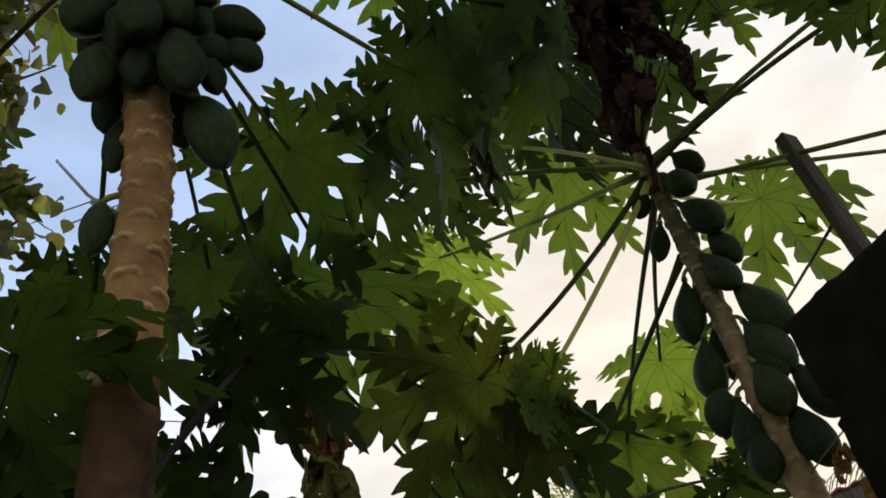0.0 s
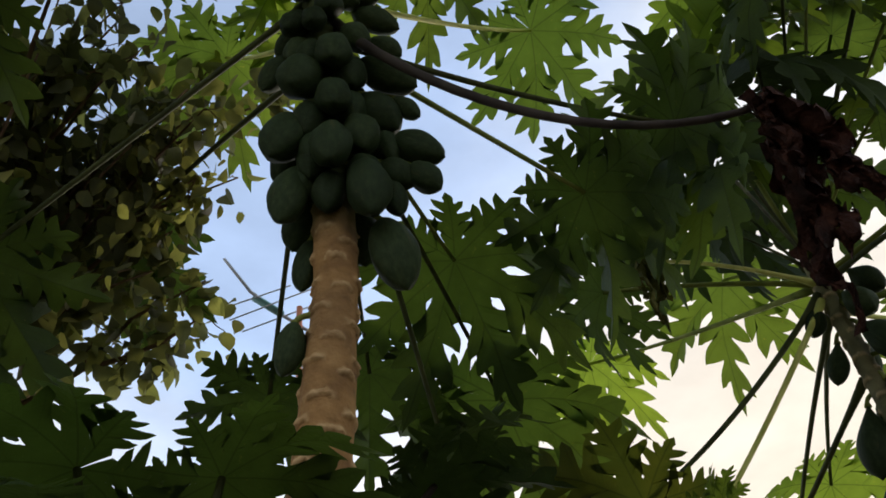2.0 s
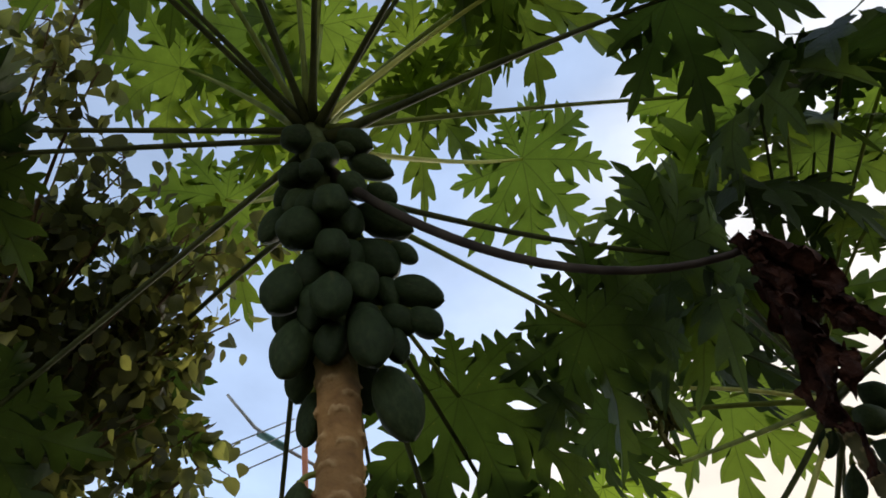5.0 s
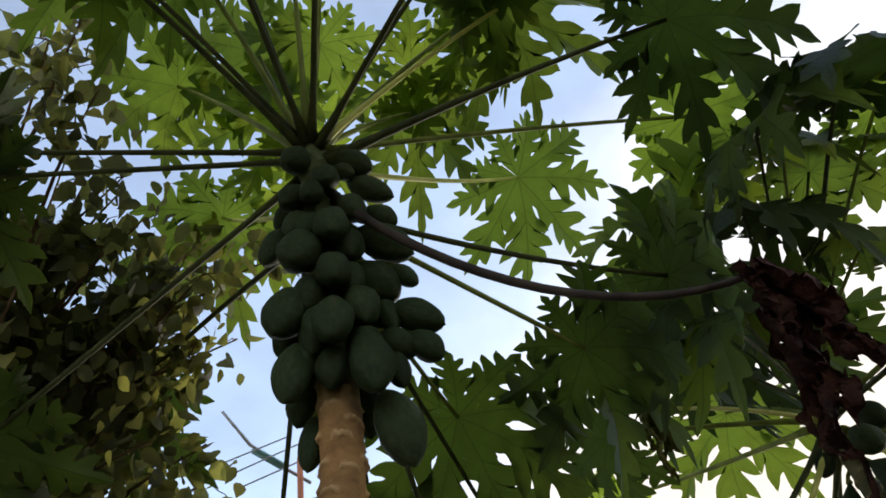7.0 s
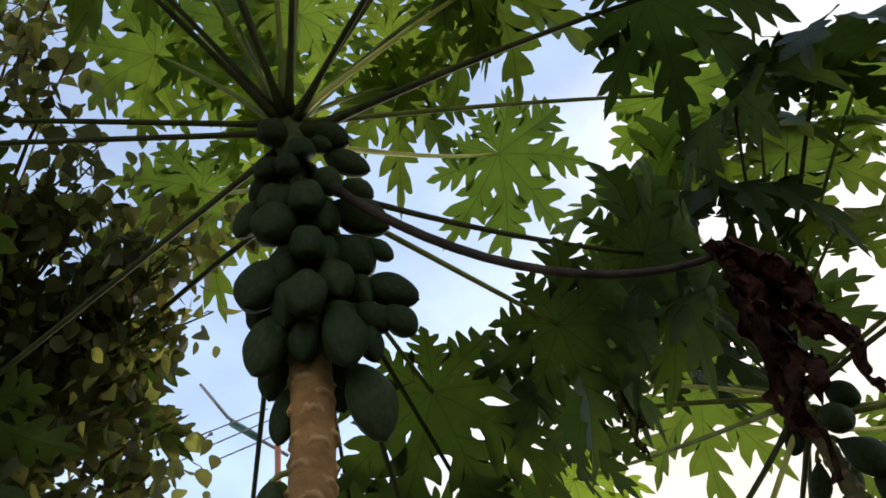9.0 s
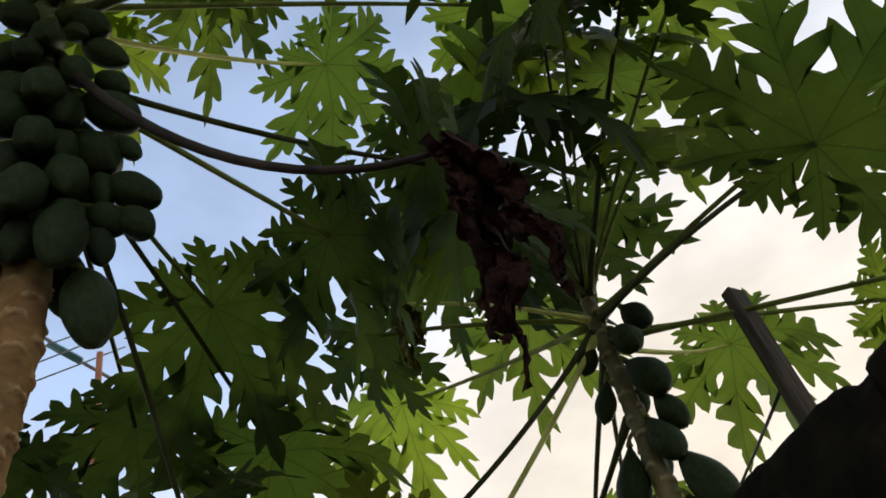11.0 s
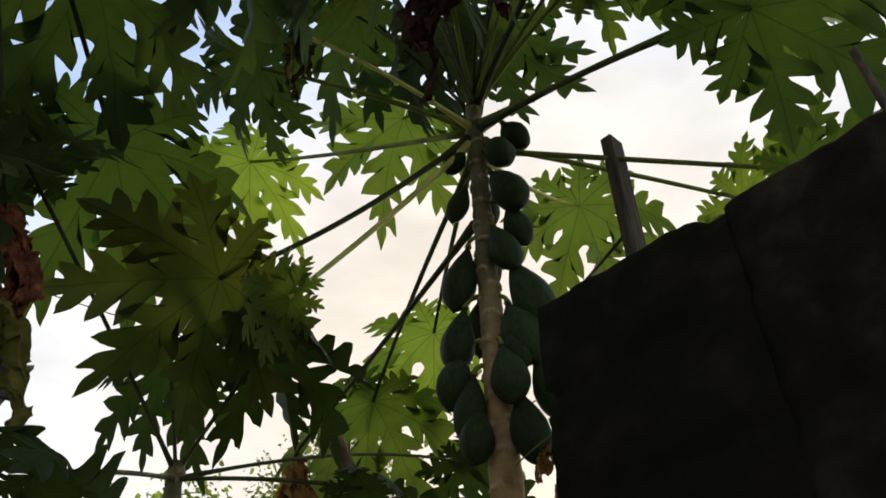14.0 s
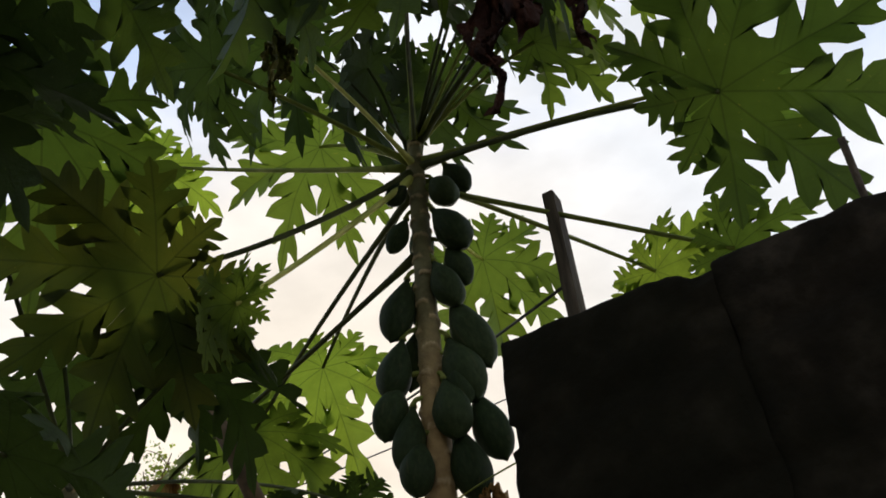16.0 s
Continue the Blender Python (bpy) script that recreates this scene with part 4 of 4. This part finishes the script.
# ---- the wall ----
WALL_D, WALL_N = Vector((0.389, -0.921, 0)).normalized(), Vector((0.921, 0.389, 0)).normalized()
WALL_0 = Vector((1.208, 2.352, 0))
def wall_length(name, s0, s1, top, seed, label):
    """A length of rough cement-rendered wall with a rounded, crumbling top; it runs from s0 to s1 along the wall's line."""
    thick = 0.16
    n = max(8, int((s1 - s0) / 0.03))
    zs = [0.0, 0.4, 0.8, 1.2, 1.5] + [1.6 + 0.03 * k for k in range(int((top(s0) - 1.66) / 0.03))]
    verts, faces = [], []
    width = 0
    for i in range(n + 1):
        s = s0 + (s1 - s0) * i / n
        t = top(s) + 0.012 * noise.noise(Vector((s * 9, seed, 0))) + 0.008 * noise.noise(Vector((s * 30, seed, 2)))
        ring = [(0.0, z) for z in zs if z < t - 0.05]
        while len(ring) < len(zs):
            ring.append((0.0, t - 0.05))
        ring += [(0.004, t - 0.03), (0.014, t - 0.012), (0.035, t - 0.002), (0.08, t + 0.004), (0.125, t - 0.002), (0.146, t - 0.012), (0.158, t - 0.04), (thick, t - 0.2), (thick, 1.0), (thick, 0.0)]
        width = len(ring)
        for d, z in ring:
            rough = 0.010 * noise.noise(Vector((s * 6, z * 6, seed))) + 0.006 * noise.noise(Vector((s * 22, z * 22, seed + 3)))
            rough += 0.016 * max(0.0, 1 - abs(z - 2.67) / 0.03) + 0.016 * max(0.0, 1 - abs(z - 2.34) / 0.03)  # the joints between courses
            end = 0.0
            if i == 0 or i == n:
                end = (0.010 * noise.noise(Vector((z * 8, d * 5, seed + 7))) + 0.006 * noise.noise(Vector((z * 40, d * 5, seed))))
            if i == 0 and s0 < 0.1:
                end += 0.0 if z > 2.69 else 0.055 if z > 2.65 else -0.006
            p = WALL_0 + WALL_D * (s + end) + WALL_N * (d + (rough if d < 0.1 else -rough)) + Vector((0, 0, z + 0.4 * rough * (d > 0.003)))
            verts.append(tuple(p))
    for i in range(n):
        for k in range(width - 1):
            a = i * width + k
            faces.append((a, a + width, a + width + 1, a + 1))
    faces.append(tuple(range(width)))
    faces.append(tuple(range(n * width, (n + 1) * width))[::-1])
    me = bpy.data.meshes.new(name)
    me.from_pydata(verts, [], faces)
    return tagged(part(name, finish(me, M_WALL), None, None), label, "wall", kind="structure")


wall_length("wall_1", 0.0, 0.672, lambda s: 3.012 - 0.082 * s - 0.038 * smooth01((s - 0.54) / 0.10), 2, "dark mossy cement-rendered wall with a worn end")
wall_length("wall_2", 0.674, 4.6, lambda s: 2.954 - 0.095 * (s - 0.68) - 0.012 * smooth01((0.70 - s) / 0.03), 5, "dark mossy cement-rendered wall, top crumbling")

# unseen wall behind the camera, added to block low light from the sky
bm = bmesh.new()
block(bm, (11.0, 0.2, 3.6), Matrix.Translation((0, -2.1, 1.8)), bevel=0.01)
tagged(part("light_blocking_wall", bm, M_PLASTER, None, smooth=False), "plain plaster wall out of view, added to block low light", "wall", kind="structure")

# ---- posts, poles and sticks ----
post = thing("wooden_post", (1.70, 2.50, 0), "weathered square wooden post standing behind the wall", "post")
bm = bmesh.new()
block(bm, (0.085, 0.050, 4.0), Matrix.Translation((1.70, 2.50, 1.985)) @ Matrix.Rotation(radians(28), 4, "Z"), bevel=0.004)
part("shaft", bm, M_WOOD, post, smooth=False)


def pole(name, a, b, r, mat, label, category="stick", r1=None):
    a, b = Vector(a), Vector(b)
    ob = thing(name, a, label, category)
    bm = bmesh.new()
    n = 12
    pts = [a.lerp(b, i / (n - 1)) + Vector((noise.noise(Vector((i * 0.7, r, 1))), noise.noise(Vector((i * 0.7, r, 5))), 0)) * r * 0.3 for i in range(n)]
    tube(bm, pts, [r + ((r1 or r) - r) * i / (n - 1) for i in range(n)], 10)
    part("shaft", bm, mat, ob)
    return ob


pole("cut_branch", (1.78, 2.09, 0.0), (0.688, 3.660, 3.410), 0.040, M_BARK, "cut bare branch leaning up between the papayas", r1=0.032)
pole("wooden_stick", (4.00, 2.88, 0.0), (1.633, 1.334, 3.103), 0.014, M_WOOD, "thin dark stick poking over the wall", r1=0.010)


# ---- the broad-leaved tree ----
def leaf_cloud(name, spots, size, mat, parent, seed, droop=0.5, shape=0.70):
    """Many small ovate leaves, folded along the midrib, joined in one mesh. spots: points with the way the leaf hangs."""
    rng = random.Random(seed)
    verts, faces, uvs = [], [], []
    ring = ((0.0, 0.0), (0.13, 0.34), (0.40, 0.5), (0.70, 0.37), (0.88, 0.15), (1.0, 0.0), (0.88, -0.15), (0.70, -0.37), (0.40, -0.5), (0.13, -0.34))
    for p in spots:
        y = Vector((rng.gauss(0, 1), rng.gauss(0, 1), rng.gauss(0, 0.6) - droop)).normalized()
        x = y.cross(Vector((rng.gauss(0, 1), rng.gauss(0, 1), rng.gauss(0, 1)))).normalized()
        z = x.cross(y)
        s = size * rng.uniform(0.55, 1.25)
        curl, fold = rng.uniform(-0.2, 0.75), rng.uniform(-0.05, 0.38)
        n = len(verts)
        for v, u in ring:
            verts.append(p + s * (y * v + x * (u * shape) + z * (fold * abs(u) - curl * v * v)))
            uvs.append((u * shape, 0.0))
        for v in (0.42, 0.75):
            verts.append(p + s * (y * v - z * curl * v * v))
            uvs.append((0.0, 0.0))
        a, b = n + 10, n + 11
        faces += [(n, n + 1, n + 2, a), (a, n + 2, n + 3, b), (b, n + 3, n + 4, n + 5), (n, a, n + 8, n + 9), (a, b, n + 7, n + 8), (b, n + 5, n + 6, n + 7)]
    me = bpy.data.meshes.new(name)
    me.from_pydata([tuple(v) for v in verts], [], faces)
    lay = me.uv_layers.new(name="leaf")
    flat = []
    for loop in me.loops:
        flat.extend(uvs[loop.vertex_index])
    lay.data.foreach_set("uv", flat)
    return part(name, finish(me, mat), None, parent)


def wander(rng, a, b, n, amp):
    pts = []
    off = Vector((0, 0, 0))
    for i in range(n):
        t = i / (n - 1)
        pts.append(a.lerp(b, t) + off * math.sin(math.pi * t) + Vector((0, 0, 0.12 * (b - a).length * math.sin(math.pi * t))))
        off += Vector((rng.uniform(-1, 1), rng.uniform(-1, 1), rng.uniform(-0.6, 0.6))) * amp
    return pts


def broad_tree(name, foot, mids, reach, limbs, per_twig, size, mat, label, seed, twigs=5, girth=0.09, droop=0.5, spread=0.16):
    """A tree: tapered trunk, limbs out to points round the centres mids, twigs on the limbs and leaves along the twigs."""
    rng = random.Random(seed)
    ob = thing(name, foot, label, "tree")
    foot = Vector(foot)
    fork = foot.lerp(Vector(mids[0]), 0.55)
    fork.x, fork.y = foot.x * 0.6 + fork.x * 0.4, foot.y * 0.6 + fork.y * 0.4
    bm = bmesh.new()
    pts = wander(rng, foot, fork, 10, 0.02)
    tube(bm, pts, [girth * (1.25 - 0.5 * i / 9) for i in range(10)], 12)
    part("trunk", bm, M_BARK, ob)
    spots = []
    for q in range(limbs):
        mid = Vector(mids[q % len(mids)])
        d = Vector((rng.gauss(0, 1), rng.gauss(0, 1), rng.gauss(0, 0.9))).normalized()
        end = mid + Vector((d.x * reach[0], d.y * reach[1], d.z * reach[2])) * rng.uniform(0.55, 1.0)
        bm = bmesh.new()
        line = wander(rng, fork, end, 12, 0.05)
        tube(bm, line, [girth * 0.42 * (1 - 0.85 * i / 11) for i in range(12)], 7)
        for w in range(twigs):
            i = rng.randrange(5, 12)
            a = line[i]
            b = a + Vector((rng.gauss(0, 1), rng.gauss(0, 1), rng.gauss(0, 0.7) - 0.3)).normalized() * reach[0] * rng.uniform(0.25, 0.6)
            tw = wander(rng, a, b, 6, 0.02)
            tube(bm, tw, [girth * 0.07 * (1 - 0.7 * k / 5) for k in range(6)], 5)
            for k in range(per_twig):
                c = tw[rng.randrange(1, 6)]
                spots.append(c + Vector((rng.gauss(0, 1), rng.gauss(0, 1), rng.gauss(0, 1))) * spread)
        part("limb", bm, M_BARK, ob)
    tagged(leaf_cloud("crown", spots, size, mat, ob, seed + 1, droop), kind="stuff")
    return ob


# the last two centres are unseen foliage, added to shade the papaya leaves
broad_tree("broadleaf_tree", (-3.2, 2.9, 0), [(-1.82, 0.82, 5.54), (-1.83, 1.09, 5.22), (-1.74, 1.36, 4.93), (-1.68, 1.72, 5.14), (-2.08, 1.83, 5.13), (-1.54, 1.85, 4.89), (-2.13, 1.99, 4.74), (-2.0, 2.16, 5.11), (-1.6, 2.22, 4.87), (-1.65, 2.55, 4.87), (-1.87, 2.2, 4.62), (-1.78, 2.8, 4.72), (-1.41, 2.13, 5.14), (-1.72, 1.64, 5.52), (-1.49, 2.03, 5.54), (-2.3, 1.0, 5.23), (-2.59, 1.51, 4.97)],
           (0.42, 0.34, 0.36), 58, 12, 0.108, M_BROAD, "broad-leaved tree with limp curled olive-green leaves", 31, twigs=7, girth=0.06, droop=1.3, spread=0.07)

# ---- distance ----
broad_tree("far_tree", (2.2, 12.0, 0), [(2.0, 10.7, 6.35), (1.5, 10.9, 6.0), (2.6, 10.7, 6.2), (2.0, 10.8, 6.7)], (0.75, 0.8, 0.45), 34, 44, 0.052, M_FAR, "feathery far tree behind the papayas", 41, twigs=8, girth=0.10, spread=0.10)
broad_tree("far_tree", (4.6, 12.6, 0), [(4.4, 12.4, 4.6), (3.6, 12.0, 4.4), (5.4, 12.2, 4.4)], (1.3, 1.0, 0.9), 26, 22, 0.14, M_FAR, "round bushy far tree in hazy light", 42, twigs=6, girth=0.14, spread=0.25)
broad_tree("far_tree", (7.2, 11.6, 0), [(7.0, 11.4, 4.8), (6.2, 11.0, 4.4), (8.0, 10.6, 4.8)], (1.2, 1.0, 0.9), 26, 22, 0.13, M_FAR, "low bushy far tree beyond the wall", 43, twigs=6, girth=0.14, spread=0.25)
broad_tree("far_tree", (0.6, 10.9, 0), [(1.3, 10.4, 5.45), (2.1, 10.3, 5.5), (0.5, 10.5, 5.2), (2.9, 10.5, 5.3), (1.6, 10.4, 4.6)], (0.9, 0.8, 0.5), 46, 36, 0.085, M_FAR, "dense green far bush behind the papayas", 44, twigs=8, girth=0.12, spread=0.14)


def palm(foot, top, seed, label):
    rng = random.Random(seed)
    ob = thing("palm_tree", foot, label, "tree")
    foot, top = Vector(foot), Vector(top)
    bm = bmesh.new()
    tube(bm, wander(rng, foot, top, 14, 0.02), [0.13 - 0.004 * i for i in range(14)], 10)
    part("trunk", bm, M_BARK, ob)
    for q in range(11):
        az = q * 2.39996 + 0.4
        out = Vector((math.cos(az), math.sin(az), 0))
        ln = rng.uniform(1.5, 2.0)
        end = top + out * ln + Vector((0, 0, rng.uniform(-0.9, 0.2)))
        rib = bezier(top, top + out * ln * 0.6 + Vector((0, 0, 0.75)), end, 22)
        bm = bmesh.new()
        tube(bm, rib, [0.016 * (1 - 0.8 * i / 21) for i in range(22)], 5)
        side = out.cross(Vector((0, 0, 1)))
        for i in range(3, 22):
            for sg in (-1, 1):
                ll = 0.42 * math.sin(math.pi * (i / 23) ** 0.8) + 0.08
                a = rib[i]
                t = (rib[i] - rib[i - 1]).normalized()
                b = a + (side * sg * 0.75 + t * 0.55 + Vector((0, 0, -0.35 - 0.2 * rng.random()))) * ll
                w = t * 0.016
                mid = a.lerp(b, 0.5) + Vector((0, 0, 0.03))
                vs = [bm.verts.new(v) for v in (a - w * 0.4, mid - w, b, mid + w)]
                bm.faces.new(vs)
        part("frond", bm, M_FAR, ob)
    return ob


palm((6.6, 9.9, 0), (6.5, 9.8, 5.6), 3, "distant coconut palm with drooping fronds")
palm((3.9, 10.4, 0), (3.9, 10.3, 5.0), 4, "distant coconut palm with drooping fronds")


# ---- the two houses ----
def house(name, corner, along, depth, eave, rise, wall_mat, roof_mat, label, ribs):
    """A plain house: corner and the way along its eave, a body below and a ribbed lean roof above, overhanging."""
    corner, along = Vector(corner), Vector(along)
    ln = along.length
    u = along.normalized()
    v = Vector((-u.y, u.x, 0))
    if v.dot(Vector((0, 1, 0))) < 0:
        v = -v
    ob = thing(name, corner, label, "house")
    m = Matrix((u, v, Vector((0, 0, 1)))).transposed().to_4x4()
    bm = bmesh.new()
    block(bm, (ln - 0.5, depth - 0.5, eave - 0.1), Matrix.Translation(corner + u * ln / 2 + v * depth / 2 + Vector((0, 0, (eave - 0.1) / 2))) @ m)
    part("wall", bm, wall_mat, ob, smooth=False)
    bm = bmesh.new()
    n = ribs * 6
    rows = []
    for k in range(n + 1):
        s = ln * k / n
        wave = 0.016 * math.cos(2 * math.pi * k / 6)
        a = corner + u * s + Vector((0, 0, eave + wave))
        b = corner + u * s + v * depth + Vector((0, 0, eave + rise + wave))
        rows.append([bm.verts.new(p) for p in (a, b, b - Vector((0, 0, 0.02)), a - Vector((0, 0, 0.02)))])
    for r, q in zip(rows, rows[1:]):
        for i in range(4):
            bm.faces.new((r[i], q[i], q[(i + 1) % 4], r[(i + 1) % 4]))
    part("roof", bm, roof_mat, ob)
    bm = bmesh.new()
    block(bm, (ln, 0.03, 0.16), Matrix.Translation(corner + u * ln / 2 + v * 0.04 + Vector((0, 0, eave - 0.105))) @ m, bevel=0.004)
    part("fascia_board", bm, M_WOOD, ob, smooth=False)
    return ob


house("house", (-4.6, 2.95, 0), (4.0, 1.62, 0), 4.0, 3.86, 0.5, M_PLASTER, M_PLASTER, "low house with stained beige walls and a dull roof", 26)
house("house", (3.45, 7.86, 0), (3.2, -1.7, 0), 4.0, 4.66, 0.9, M_PLASTER, M_ROOF, "house with a faded red corrugated roof", 22)

# ---- the aerial on the house ----
aerial = thing("tv_aerial", (-1.54, 4.42, 4.05), "old television aerial with teal boom on an orange mast", "aerial")
bm = bmesh.new()
tube(bm, [Vector((-1.54, 4.42, 4.0)), Vector((-1.545, 4.20, 4.9)), Vector((-1.54, 3.93, 5.80))], [0.021, 0.021, 0.021], 10)
part("mast", bm, M_ORANGE, aerial)
bm = bmesh.new()
tube(bm, [Vector((-1.99, 3.58, 6.01)), Vector((-1.85, 3.79, 5.87)), Vector((-1.66, 3.99, 5.79)), Vector((-1.5, 4.08, 5.70))], [0.010, 0.012, 0.012, 0.012], 8)
part("boom", bm, M_METAL, aerial)
bm = bmesh.new()
block(bm, (0.055, 0.24, 0.035), look((-1.755, 3.90, 5.825), (-1.5, 4.10, 5.72)) @ Matrix.Rotation(radians(90), 4, "X"), bevel=0.008)
part("boom_cover", bm, M_TEAL, aerial, "faded teal plastic cover")
for a, b in (((-2.06, 3.80, 5.745), (-1.585, 3.825, 5.915)), ((-2.00, 3.87, 5.705), (-1.435, 3.88, 5.915)), ((-1.93, 3.95, 5.66), (-1.40, 3.97, 5.86))):
    bm = bmesh.new()
    tube(bm, [Vector(a), Vector(b)], [0.006, 0.006], 6)
    part("element", bm, M_METAL, aerial)


# ---- cables ----
def cable(a, b, sag, r, label):
    a, b = Vector(a), Vector(b)
    ob = thing("cable", a, label, "cable", "overhead cables")
    bm = bmesh.new()
    tube(bm, bezier(a, a.lerp(b, 0.5) - Vector((0, 0, sag)), b, 24), [r] * 24, 5)
    part("wire", bm, M_WIRE, ob)


def long_cable(p, q, sag, r, label):
    p, q = Vector(p), Vector(q)
    d = q - p
    cable(p - d * 4.0, q + d * 3.0, sag, r, label)


cable((2.60, 10.4, 6.35), (1.69, 2.53, 3.52), 0.35, 0.007, "black cable strung from the wooden post")
long_cable((2.79, 8.09, 5.57), (3.34, 7.74, 5.79), 0.15, 0.008, "thin overhead cable between far posts")
long_cable((-2.04, 7.36, 6.43), (-1.23, 7.62, 6.39), 0.1, 0.006, "thin overhead cable above the houses")

# ---- the day moon ----
def build_moon():
    mat, nt, bsdf, out = material("moon_surface")
    glow = nt.nodes.new("ShaderNodeEmission")
    nt.links.new(ramp_node(nt, noise_node(nt, 1.4, 4).outputs[0], [(0.35, (0.62, 0.66, 0.74)), (0.6, (0.95, 0.96, 0.98))]).outputs[0], glow.inputs[0])
    nt.links.new(glow.outputs[0], out.inputs["Surface"])
    bm = bmesh.new()
    # only the lit half of the disc shows by day
    rows = []
    up, side = Vector((0.3, 0.2, 0.93)).normalized(), None
    c = Vector((-37.4, 201.2, 283.8))
    d = c.normalized()
    side = d.cross(up).normalized()
    up = side.cross(d)
    for i in range(17):
        a = math.pi * (i / 16 - 0.5)
        rows.append([bm.verts.new(c + 1.5 * (up * math.sin(a) + side * math.cos(a) * w) - d * 1.5 * math.cos(a) * math.sqrt(max(0.0, 1 - w * w))) for w in (-0.25, 0.1, 0.4, 0.7, 0.9, 1.0)])
    for r, q in zip(rows, rows[1:]):
        for k in range(5):
            bm.faces.new((r[k], r[k + 1], q[k + 1], q[k]))
    tagged(part("moon", bm, mat, None), "pale half moon in the daytime sky", "moon", kind="structure")


build_moon()
